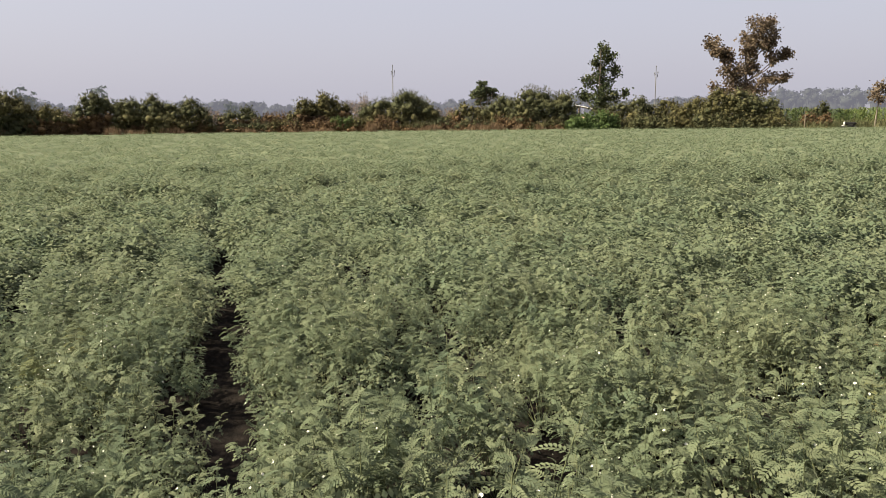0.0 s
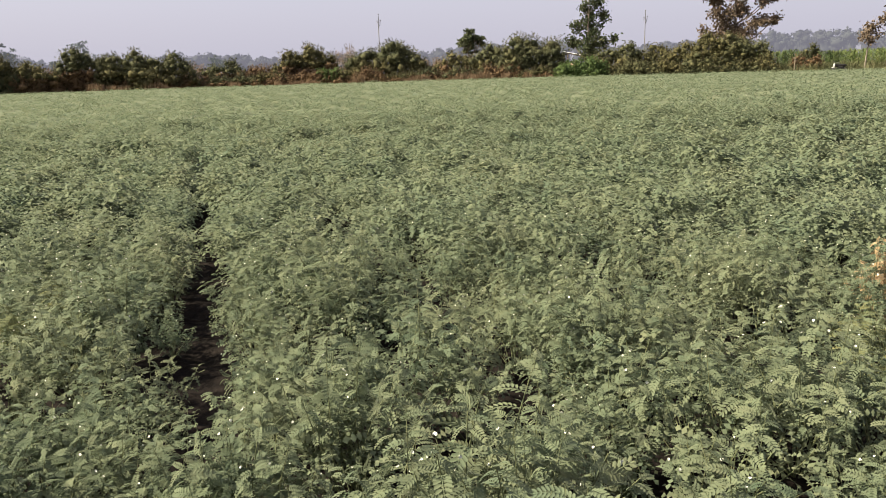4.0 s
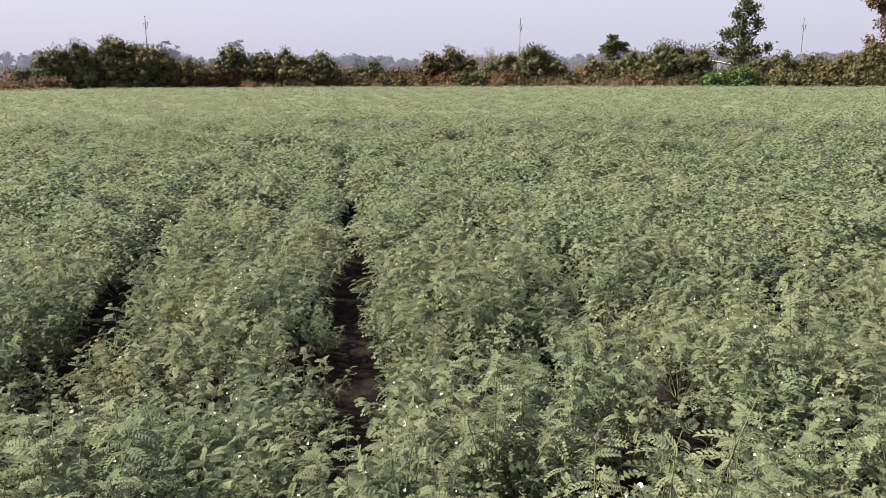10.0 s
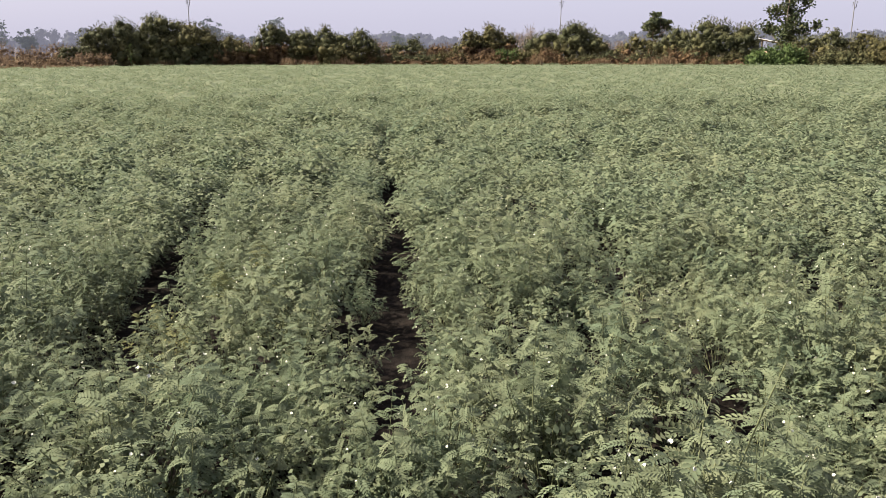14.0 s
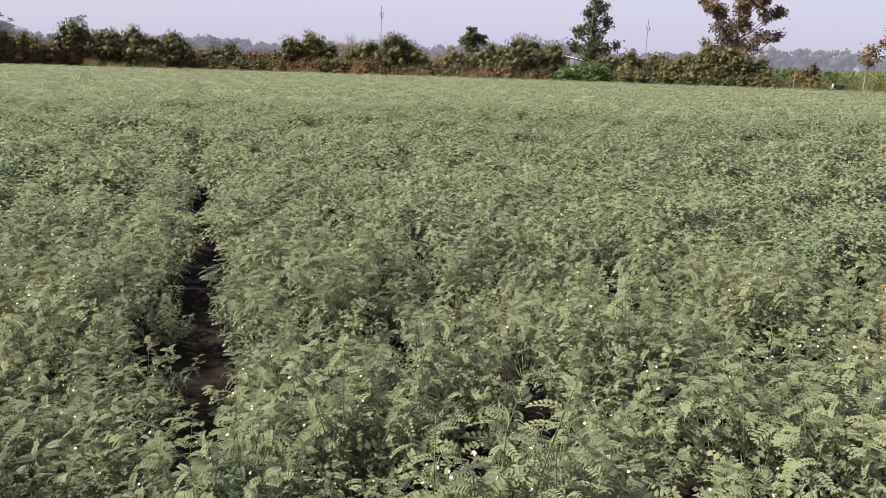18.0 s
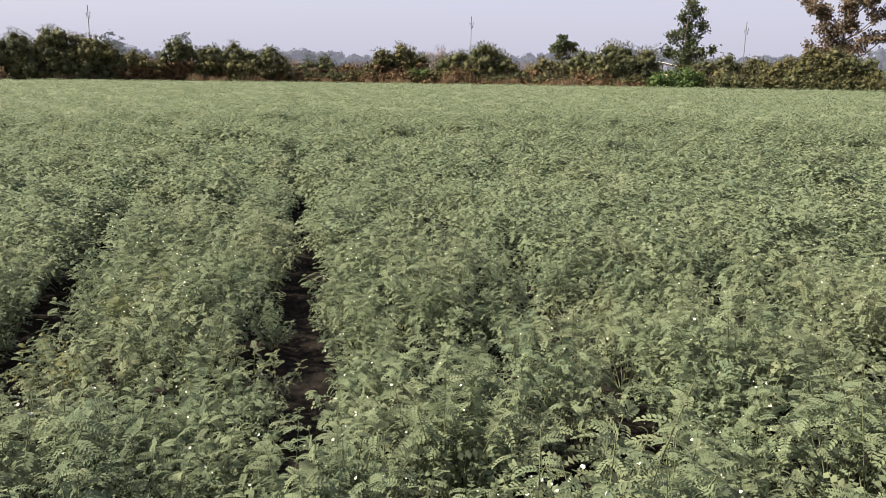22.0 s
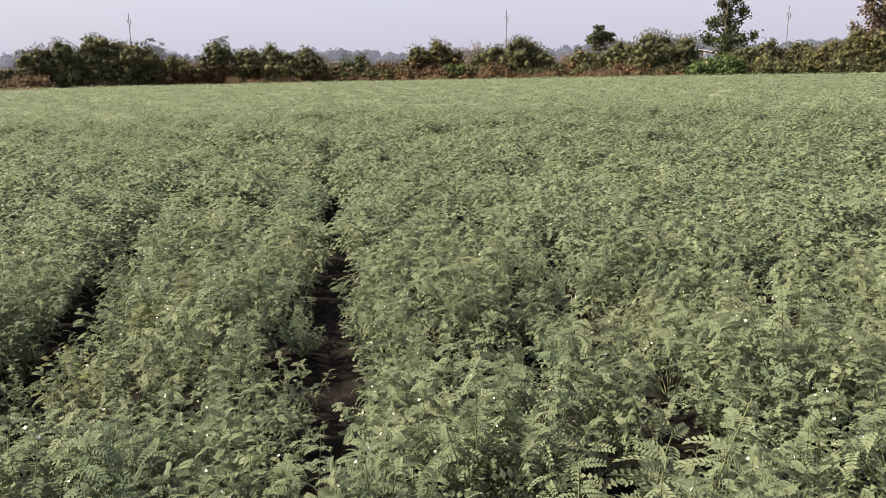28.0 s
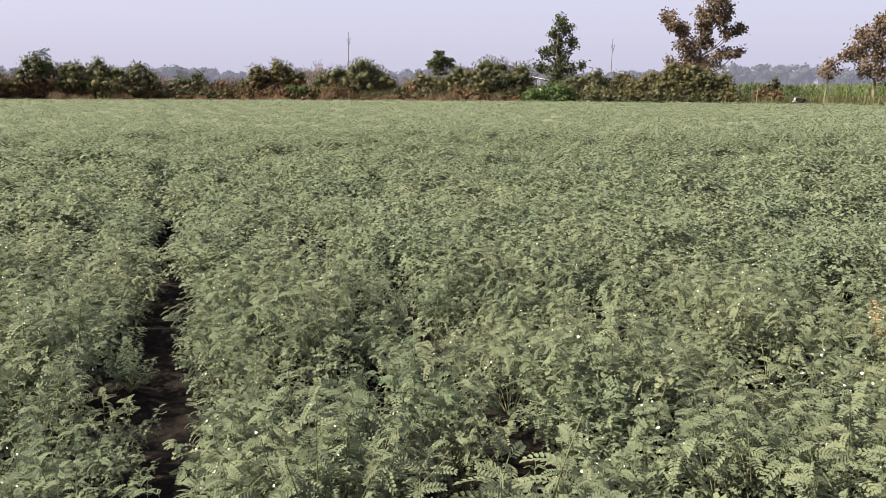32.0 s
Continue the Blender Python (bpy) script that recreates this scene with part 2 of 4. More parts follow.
# ---- mesh helpers ----
def mesh_of(name, verts, groups, mats):
    """A mesh from an array of vertices and groups of faces: (array of n faces with k corners, material index)."""
    me = bpy.data.meshes.new(name)
    verts = np.asarray(verts, np.float32)
    groups = [(np.asarray(f, np.int32), i) for f, i in groups if len(f)]
    me.vertices.add(len(verts))
    me.vertices.foreach_set("co", verts.ravel())
    loops = np.concatenate([f.ravel() for f, _ in groups])
    sizes = np.concatenate([np.full(len(f), f.shape[1], np.int32) for f, _ in groups])
    me.loops.add(len(loops))
    me.loops.foreach_set("vertex_index", loops)
    me.polygons.add(len(sizes))
    me.polygons.foreach_set("loop_start", np.concatenate([[0], np.cumsum(sizes)[:-1]]).astype(np.int32))
    me.polygons.foreach_set("material_index", np.concatenate([np.full(len(f), i, np.int32) for f, i in groups]))
    for m in mats:
        me.materials.append(m)
    me.update(calc_edges=True)
    return me


def part(name, verts, groups, mats, parent=None, label=""):
    ob = new(name, mesh_of(name, verts, groups, mats if isinstance(mats, (list, tuple)) else [mats]))
    ob.parent = parent
    if label:
        tagged(ob, label)
    return ob


class Pile:
    """Gathers vertices and faces that become one mesh."""

    def __init__(self):
        self.v, self.q, self.n = [], {}, 0

    def add(self, verts, faces, mat=0):
        faces = np.asarray(faces)
        self.q.setdefault((faces.shape[1], mat), []).append(faces + self.n)
        self.v.append(np.asarray(verts, float))
        self.n += len(verts)
        return self

    def arrays(self):
        return np.concatenate(self.v), [(np.concatenate(f), k[1]) for k, f in self.q.items()]

    def part(self, name, mats, parent=None, label=""):
        return part(name, *self.arrays(), mats, parent, label)


def unit(v):
    return v / np.maximum(np.linalg.norm(v, axis=-1, keepdims=True), 1e-9)


def basis(x, up):
    """Turns whose first axis is x and whose third is as near to up as it can be."""
    x = unit(x)
    y = unit(np.cross(up, x))
    return np.stack([x, y, np.cross(x, y)], -1)


def scatter(template, turns, places, sizes):
    """Copies of a template (vertices, faces) as one array of vertices and one of faces."""
    tv, tf = template
    v = np.einsum("nij,mj->nmi", turns, tv) * np.reshape(sizes, (-1, 1, 1)) + places[:, None]
    f = tf[None] + (np.arange(len(places)) * len(tv))[:, None, None]
    return v.reshape(-1, 3), f.reshape(-1, tf.shape[1])


def tube(points, radii, sides=6):
    """A tapered tube along points."""
    points = np.asarray(points, float)
    way = np.gradient(points, axis=0)
    t = basis(way, np.where(np.abs(unit(way)[:, 2:3]) > 0.9, [[1.0, 0, 0]], [[0, 0, 1.0]]))
    ang = np.arange(sides) * 2 * np.pi / sides
    ring = np.cos(ang)[None, :, None] * t[:, None, :, 1] + np.sin(ang)[None, :, None] * t[:, None, :, 2]
    v = points[:, None] + ring * np.reshape(radii, (-1, 1, 1))
    n = len(points)
    a = np.arange(n - 1)[:, None] * sides + np.arange(sides)
    b = np.arange(n - 1)[:, None] * sides + (np.arange(sides) + 1) % sides
    return v.reshape(-1, 3), np.stack([a, b, b + sides, a + sides], -1).reshape(-1, 4)


def lump(centre, radii, rough=0.2, nu=10, nv=7, seed=0):
    """A rough closed blob."""
    u = np.arange(nu) * 2 * np.pi / nu
    w = (np.arange(nv) + 0.5) / nv * np.pi
    d = np.stack([np.sin(w)[:, None] * np.cos(u), np.sin(w)[:, None] * np.sin(u), np.cos(w)[:, None] + 0 * u], -1).reshape(-1, 3)
    k = 1 + rough * np.random.default_rng(seed).normal(size=len(d))
    v = np.concatenate([d * k[:, None], [[0, 0, 1], [0, 0, -1]]]) * radii + centre
    i = np.arange(nv - 1)[:, None] * nu
    a, b = i + np.arange(nu), i + (np.arange(nu) + 1) % nu
    quads = np.stack([a, b, b + nu, a + nu], -1).reshape(-1, 4)
    e = np.arange(nu)
    f = (e + 1) % nu
    last = (nv - 1) * nu
    tris = np.concatenate([np.stack([e, f, np.full(nu, nv * nu)], -1), np.stack([last + f, last + e, np.full(nu, nv * nu + 1)], -1)])
    return v, quads, tris


def polar(az, far, z=0.0):
    """A place by its bearing (degrees left of +y) and distance."""
    return np.array([-math.sin(radians(az)) * far, math.cos(radians(az)) * far, z])


def wave(x, y, scale, seed=0.0):
    """A smooth drift between about -1 and 1 over the plan."""
    x, y = np.asarray(x) / scale, np.asarray(y) / scale
    return (np.sin(1.7 * x + 0.9 * y + seed) + np.sin(-0.8 * x + 1.9 * y + 2.1 * seed) + np.sin(2.9 * x - 2.3 * y + 3.7 * seed) * 0.6 + np.sin(4.1 * x + 3.7 * y + seed * 5.3) * 0.4) / 2.4


# the far edge of the crop: bearing and distance
EDGE_AZ = (-180, -120, -80, -54, -45, -36, -20, 0, 12, 20, 26, 28, 36, 44, 70, 120, 180)
EDGE_FAR = (30, 40, 62, 77, 82, 84, 88, 92, 96, 95, 80, 60, 56, 54, 45, 30, 30)


def edge(az):
    return np.interp(az, EDGE_AZ, EDGE_FAR)


def bearing(x, y):
    return np.degrees(np.arctan2(-np.asarray(x), np.asarray(y)))


# ---- ground: one sheet out to the horizon ----
def build_ground():
    rings = np.concatenate([np.linspace(0, 14, 60), np.geomspace(15, 3200, 46)])
    az = np.linspace(0, 2 * np.pi, 181)[:-1]
    x, y = rings[:, None] * np.cos(az), rings[:, None] * np.sin(az)
    near = np.exp(-((rings / 30.0) ** 2))[:, None]
    z = near * 0.018 * (wave(x, y, 0.22, 1.0) + wave(x, y, 0.09, 2.0)) - 0.02 * near
    v = np.stack([x, y, z], -1).reshape(-1, 3)
    n = len(az)
    a = np.arange(len(rings) - 1)[:, None] * n + np.arange(n)
    b = np.arange(len(rings) - 1)[:, None] * n + (np.arange(n) + 1) % n
    q = np.stack([a, a + n, b + n, b], -1).reshape(-1, 4)
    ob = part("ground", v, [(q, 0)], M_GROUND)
    tagged(ob, "dark cloddy soil under the crop, deepened for shade, and dry scrubby land beyond", "ground", kind="structure")


build_ground()


# ---- leaf shapes ----
def fold_leaf(wide=0.5, tip=1.0):
    """A broad leaf of unit length, folded along its midrib."""
    v = np.array([(0, 0, 0), (0.35, wide / 2, 0.08), (0.75, wide * 0.40, 0.02), (tip, 0, -0.12), (0.75, -wide * 0.40, 0.02), (0.35, -wide / 2, 0.08)], float)
    return v, np.array([(0, 3, 2, 1), (0, 5, 4, 3)])


def small_leaf(wide=0.6):
    v = np.array([(0, 0, 0), (0.5, wide / 2, 0.10), (1, 0, -0.08), (0.5, -wide / 2, 0.10)], float)
    return v, np.array([(0, 3, 2, 1)])


def random_ways(r, n, down=0.0):
    d = r.normal(size=(n, 3))
    d[:, 2] -= down
    return unit(d)


# ---- distance: woods and a low ridge, their haze put in as glow ----
def build_backdrops():
    p = Pile()
    r = np.random.default_rng(3)
    for k in range(640):
        az = -78 + 142 * r.random()
        far = 400 + 120 * r.random()
        tall = (11.2 + 2.6 * wave(az, 0, 5.0, 2.0) + 1.0 * r.normal()) * far / 430
        tall += 3.2 * (az < -38) * far / 430 * math.exp(-((az + 43) / 7) ** 2)
        wide = 2.0 + 2.6 * r.random()
        c = polar(az, far, tall - wide * 0.9)
        for j in range(3):
            s = wide * (0.5 + 0.4 * r.random())
            v, q, t = lump(c + r.normal(size=3) * wide * (0.8, 0.8, 0.35), (s * 0.8, s * 0.8, s * 0.6), 0.2, 5, 4, seed=k * 3 + j)
            p.add(v, q), p.add(v, t)
            n = 44
            d = random_ways(r, n)
            p.add(*scatter(small_leaf(0.8), basis(random_ways(r, n), d), v.mean(0) + d * s * (1, 1, 0.75), 0.7 + 1.0 * r.random(n)))
        v, q = tube([polar(az, far, 0), c], (wide * 0.5, wide * 0.7), 6)
        p.add(v, q)
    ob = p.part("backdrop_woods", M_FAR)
    tagged(ob, "line of distant trees on the horizon, blue-grey haze put in as glow", "treeline", kind="structure")
    az = np.linspace(-75, 70, 160)
    h = 42 + 14 * np.sin(az * 0.21) + 22 * np.exp(-((az + 44) / 9) ** 2) + 5 * np.sin(az * 0.9)
    low, top = np.array([polar(a, 2600, -5) for a in az]), np.array([polar(a, 2750, k) for a, k in zip(az, h)])
    i = np.arange(len(az) - 1)
    n = len(az)
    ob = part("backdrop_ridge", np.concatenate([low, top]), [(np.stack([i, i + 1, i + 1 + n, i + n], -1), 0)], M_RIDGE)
    tagged(ob, "faint low ridge behind the woods, its haze put in as glow", "ridge", kind="structure")


build_backdrops()


# ---- trees and bushes ----
def limb(p, tips, r, start, way, length, radius, depth, lift=0.12, spread=0.75, kids=3):
    """A bending limb that forks; its ends go into tips."""
    pts = [np.array(start, float)]
    w = unit(np.array(way, float))
    steps = 4
    for _ in range(steps):
        w = unit(w + r.normal(size=3) * 0.16 + np.array([0, 0, lift]))
        pts.append(pts[-1] + w * length / steps)
    p.add(*tube(pts, np.linspace(radius, radius * 0.5, steps + 1), 6 if depth > 1 else 4))
    tips.append((pts[-1], depth))
    tips.append((pts[-2], depth))
    if depth > 0:
        for k in range(kids):
            at = pts[2 + (k % 3)] if k else pts[-1]
            d = unit(w + unit(r.normal(size=3)) * spread)
            limb(p, tips, r, at, d, length * (0.55 + 0.25 * r.random()), radius * 0.5, depth - 1, lift, spread, kids)


def finish_tree(name, place, trunk, crown, leaf_mat, bark, label, category, group=""):
    root = new(name)
    trunk.part("trunk", bark, root)
    crown.part("crown", leaf_mat, root)
    root.location = place
    return tagged(root, label, category, group)


def teak(az, far, tall, wide, bare, seed, leaf_mat, label, leaf=0.36, count=1500, lean=0.0, bark=None, sparse=1.0, tiers=9, profile=(0.75, 1.0, 0.85, 0.6, 0.25)):
    """A teak: straight stem, tiers of rising side limbs, big drooping leaves in loose bunches at the ends."""
    r = np.random.default_rng(seed)
    trunk, crown, spots = Pile(), Pile(), []
    z = np.linspace(0, tall * 0.91, 9)
    bend = np.cumsum(r.normal(size=(9, 2)) * 0.05 * tall / 8, axis=0)
    stem = np.stack([bend[:, 0] + lean * z, bend[:, 1], z], -1)
    base = 0.011 * tall + 0.05
    trunk.add(*tube(stem, base * (1 - 0.9 * z / tall), 8))
    for k in range(tiers):
        f = bare + (1 - bare) * (k + 0.4 * r.random()) / tiers
        at = np.array([np.interp(f * tall, z, stem[:, i]) for i in range(3)])
        for j in range(2 + (k % 2)):
            a = r.random() * 6.283
            # crown profile: broad below the middle, uneven towards the top
            reach = wide * 0.32 * (1.15 - 0.75 * abs(f - 0.5) - 0.25 * f) * (0.40 + 1.0 * r.random())
            tips = []
            limb(trunk, tips, r, at, (math.cos(a), math.sin(a), 0.35 + 0.3 * r.random()), reach, base * 0.30, 1, 0.10, 0.9, 3)
            spots += [t for t, d in tips]
    spots += [stem[-1], stem[-2], stem[-1] + (0, 0, 0.02 * tall)]
    spots = np.array(spots)
    # an uneven outline: widest a little below the middle
    f = np.clip((spots[:, 2] / tall - bare) / (1 - bare), 0, 1)
    axis = np.stack([np.interp(spots[:, 2], z, stem[:, 0]), np.interp(spots[:, 2], z, stem[:, 1])], -1)
    side = np.arctan2(spots[:, 1] - axis[:, 1], spots[:, 0] - axis[:, 0])
    lobes = 0.86 + 0.14 * np.sin(2 * side + 9 * f + seed) + 0.16 * np.sin(3 * side - 21 * f)
    room = wide / 2 * np.interp(f, (0, 0.3, 0.6, 0.85, 1), profile) * lobes
    out = np.hypot(spots[:, 0] - axis[:, 0], spots[:, 1] - axis[:, 1])
    spots[:, :2] = axis + (spots[:, :2] - axis) * np.minimum(1, room / np.maximum(out, 1e-3))[:, None]
    spots[:, 2] = np.minimum(spots[:, 2], tall * 0.97)
    keep = r.random(len(spots)) < sparse
    spots, room = spots[keep], room[keep]
    n = count
    odds = (0.25 + room / room.max()) ** 1.5
    which = r.choice(len(spots), n, p=odds / odds.sum())
    size = leaf * (0.6 + 0.7 * r.random(n))
    ways = random_ways(r, n, 0.35)
    at = spots[which] + r.normal(size=(n, 3)) * (0.26, 0.26, 0.22) * (0.6 + wide / 14)
    at[:, 2] = np.maximum(at[:, 2], bare * tall * 0.9)
    crown.add(*scatter(fold_leaf(0.62), basis(ways, random_ways(r, n) + (0, 0, 0.8)), at, size))
    return finish_tree("teak_tree", polar(az, far), trunk, crown, leaf_mat, bark or M_BARK, label, "tree", "teak trees along the field edge")


def shade_tree(name, az, far, tall, wide, crown_at, seed, leaf_mat, label, leaf=0.19, count=9000, bark=None, forks=4, group="trees beyond the field"):
    """A spreading tree: short trunk, forking limbs, a lumpy crown of many leaves with gaps."""
    r = np.random.default_rng(seed)
    trunk, crown, tips = Pile(), Pile(), []
    fork = np.array([0.2 * r.normal(), 0.2 * r.normal(), tall * crown_at])
    trunk.add(*tube([(0, 0, 0), fork * 0.5 + (0.05, 0, 0), fork], (0.030 * tall, 0.024 * tall, 0.020 * tall), 8))
    for k in range(forks):
        a = 6.283 * k / forks + 0.8 * r.random()
        out = wide / tall * 0.95
        limb(trunk, tips, r, fork, (out * math.cos(a), out * math.sin(a), 0.75), tall * 0.20, 0.013 * tall, 2, 0.10, 0.85, 3)
    spots = np.array([t for t, d in tips if d < 2])
    # keep the crown inside its outline
    mid = np.array([fork[0], fork[1], tall * (crown_at + 1) / 2])
    rad = np.array([wide / 2, wide / 2, tall * (1 - crown_at) / 2]) * 0.92
    k = np.linalg.norm((spots - mid) / rad, axis=1)
    spots = mid + (spots - mid) / np.maximum(k, 1)[:, None]
    m = 46
    d = random_ways(r, m)
    free = mid + d * rad * (0.35 + 0.55 * r.random((m, 1)))
    sub = np.concatenate([free, spots[r.integers(0, len(spots), 18)]])
    n = count
    which = r.integers(0, len(sub), n)
    d = random_ways(r, n)
    d[:, 2] = np.abs(d[:, 2]) - 0.35
    rr = wide * (0.09 + 0.08 * r.random(len(sub)))[which] * r.random(n) ** 0.4
    at = sub[which] + d * rr[:, None] * (1.1, 1.1, 0.9)
    crown.add(*scatter(small_leaf(0.7), basis(random_ways(r, n, 0.2), d + random_ways(r, n) * 0.6), at, leaf * (0.6 + 0.8 * r.random(n))))
    for i, s in enumerate(sub[:40]):
        v, q, t = lump(s, np.array([0.06, 0.06, 0.05]) * min(wide, 3.2), 0.3, 7, 5, seed * 50 + i)
        crown.add(v, q).add(v, t)
    return finish_tree(name, polar(az, far), trunk, crown, leaf_mat, bark or M_BARK, label, "tree", group)


def lobed_tree(name, az, far, stem_top, lobes, seed, leaf_mat, label, leaf=0.3, dens=150, bark=None, lean=0.0, group="teak trees along the field edge", deep=1.0, droop=0.35, shape=0.62):
    """A tree whose crown is a few loose masses of leaf, each on its own limbs: lobes are (across, height, radius)."""
    r = np.random.default_rng(seed)
    trunk, crown = Pile(), Pile()
    z = np.linspace(0, stem_top, 9)
    bend = np.cumsum(r.normal(size=(9, 2)) * 0.05 * stem_top / 8, axis=0) * np.minimum(1, z / stem_top * 2)[:, None]
    stem = np.stack([bend[:, 0] + lean * z, bend[:, 1], z], -1)
    base = 0.011 * stem_top + 0.05
    trunk.add(*tube(stem, base * (1 - 0.85 * z / stem_top), 8))
    turn = radians(az)
    ax, ay = np.array([math.cos(turn), math.sin(turn), 0]), np.array([-math.sin(turn), math.cos(turn), 0])
    for across, high, size in lobes:
        c = ax * across + ay * r.normal() * 0.6 * deep + np.array([0, 0, high])
        low = min(max(high - 0.55 * abs(across) - 0.8, 0.25 * stem_top), 0.95 * stem_top)
        foot = np.array([np.interp(low, z, stem[:, i]) for i in range(3)])
        mid = (foot + c) / 2 + r.normal(size=3) * 0.12 + np.array([0, 0, -0.1 * abs(across)])
        trunk.add(*tube([foot, mid, c], (base * 0.42, base * 0.30, base * 0.14), 5))
        subs = [c]
        for k in range(int(5 + 5 * size)):
            d = random_ways(r, 1)[0] * (1, deep, 0.85)
            end = c + d * size * (0.50 + 0.45 * r.random())
            trunk.add(*tube([c * 0.7 + mid * 0.3, (c + end) / 2 + r.normal(size=3) * 0.06, end], (base * 0.14, base * 0.10, base * 0.05), 4))
            subs.append(end)
        subs = np.array(subs)
        n = int(dens * (0.4 + size) ** 2)
        at = subs[r.integers(len(subs), size=n)] + r.normal(size=(n, 3)) * (0.14 + 0.13 * size)
        ways = random_ways(r, n, droop)
        crown.add(*scatter(fold_leaf(shape), basis(ways, random_ways(r, n) + (0, 0, 0.8)), at, leaf * (0.55 + 0.75 * r.random(n))))
    return finish_tree(name, polar(az, far), trunk, crown, leaf_mat, bark or M_BARK, label, "tree", group)


def bush(az, far, wide, tall, seed, leaf_mat, label, leaf=0.17, dens=14.0, spiky=0.0, low_mat=None, name="hedge_bush", category="bush", deep=0.7, core=0.46):
    """A dense bush: several rounded masses of leaf on many stems, with loose sprays sticking out."""
    r = np.random.default_rng(seed)
    stems, crown = Pile(), Pile()
    wide = wide * 1.32
    turn = radians(az)
    ax, ay = np.array([math.cos(turn), math.sin(turn), 0]), np.array([-math.sin(turn), math.cos(turn), 0])
    peak = 0.35 * r.normal()

    def envelope(u):
        hump = np.clip(1 - np.abs((u - peak * 0.3) / (1 + 0.3 * abs(peak))) ** 2.4, 0.0, 1) ** 0.60
        return tall * (0.22 + 0.78 * hump) * (0.90 + 0.10 * math.sin(5.3 * u + seed) + 0.06 * math.sin(11.0 * u + 2 * seed))

    n = int(7 + wide * 2.4)
    lumps = []
    for k in range(n):
        u = -1 + 2 * (k + r.random()) / n
        e = min(envelope(u), tall)
        s = min(max(0.30, (0.11 + 0.08 * r.random()) * (0.5 * tall + 0.25 * wide)), e * 0.5)
        zc, low = e - s * 0.9, 0
        while zc > -0.2 * s:
            back = (r.random() - 0.5) * wide * 0.40 * deep - low * 0.10 * wide * deep
            c = ax * (u * (wide / 2 - 0.5 * s) + 0.25 * s * r.normal()) + ay * back + np.array([0, 0, max(zc, 0.1)])
            lumps.append((c, np.array([s * 1.2, s * 1.05, s * (0.85 + 0.3 * r.random())]), low))
            zc, low = zc - s * (1.0 + 0.4 * r.random()), 1
        if k % 2 == 0:
            foot = ax * u * wide * 0.3 + r.normal(size=3) * (0.2, 0.2, 0)
            foot[2] = 0
            head = ax * u * wide * 0.4 + np.array([0, 0, e * 0.8])
            stems.add(*tube([foot, (foot + head) / 2 + r.normal(size=3) * 0.12, head], (0.05, 0.04, 0.02), 5))
    for i, (c, s, low) in enumerate(lumps):
        v, q, t = lump(c, s * core, 0.30, 7, 5, seed * 91 + i)
        v[:, 2] = np.maximum(v[:, 2], 0.02)
        m = 1 if (low_mat and low and c[2] < 0.5 * tall) else 0
        crown.add(v, q, m).add(v, t, m)
        k = int(dens * s[0] * s[2] * 8 + 20)
        d = random_ways(r, k)
        at = c + d * s * (0.40 + 0.85 * r.random((k, 1)))
        keep = at[:, 2] > 0.05
        d, at = d[keep], at[keep]
        k = len(at)
        ways = unit(d * 0.5 + random_ways(r, k) + (0, 0, 0.1))
        crown.add(*scatter(small_leaf(0.65), basis(ways, d + 0.7 * random_ways(r, k)), at, leaf * (0.55 + 0.9 * r.random(k))), m)
        if not low:
            for j in range(1 + int(spiky * 3)):
                d = unit(np.array([r.normal() * 0.5, r.normal() * 0.3, 0.9]))
                a = c + d * s * 0.85
                b = a + d * (0.12 + 0.24 * r.random()) * (0.8 + spiky)
                stems.add(*tube([a, (a + b) / 2 + r.normal(size=3) * 0.03, b], (0.014, 0.011, 0.007), 4))
                g = 9
                u = r.random((g, 1))
                crown.add(*scatter(small_leaf(0.4), basis(unit(random_ways(r, g) + d), random_ways(r, g)), a + (b - a) * u, leaf * (0.6 + 0.6 * r.random(g))))
    root = new(name)
    tagged(stems.part("stem", M_BARK, root), kind="stuff")
    crown.part("crown", [leaf_mat] + ([low_mat] if low_mat else []), root)
    root.location = polar(az, far)
    return tagged(root, label, category, "overgrown hedge along the far edge of the field")


# ---- hedge along the far edge: bearing, distance, width, height ----
GREEN = "dense dark green bush in the overgrown hedge"
OLIVE = "olive bush hung with half-dry creepers in the hedge"
bush(20.4, 97, 3.4, 2.9, 11, M_BUSH, "low rounded green bush before dry grass", leaf=0.14)
bush(18.1, 99, 6.4, 5.6, 12, M_BUSH, "tall dark green bush with feathery top sprays", spiky=0.6, low_mat=M_BUSH_OLIVE)
bush(15.8, 99, 8.0, 6.1, 13, M_BUSH, "broad dark bush overgrown with leafy creepers", spiky=0.3)
bush(13.3, 98, 7.4, 5.2, 14, M_BUSH_OLIVE, "broad olive bush sloping down at its end", low_mat=M_BUSH)
bush(10.4, 97, 4.6, 3.7, 15, M_BUSH_OLIVE, OLIVE, low_mat=M_BUSH_BROWN)
bush(7.4, 98, 5.6, 5.2, 16, M_BUSH, GREEN, low_mat=M_BUSH_BROWN)
bush(5.2, 97, 5.0, 4.9, 17, M_BUSH, GREEN, low_mat=M_BUSH_OLIVE, spiky=0.5)
bush(2.6, 96, 6.4, 4.5, 18, M_BUSH, "dark green bush with a pointed top", low_mat=M_BUSH_OLIVE)
bush(-1.5, 97, 4.6, 3.5, 19, M_BUSH, "low dark green bush over brown undergrowth", low_mat=M_BUSH_BROWN)
bush(-3.3, 97, 4.2, 2.6, 20, M_BUSH_BROWN, "low brown withered bush", low_mat=M_BUSH_BROWN)
bush(-6.0, 97, 4.2, 4.4, 21, M_BUSH_OLIVE, OLIVE, low_mat=M_BUSH_BROWN)
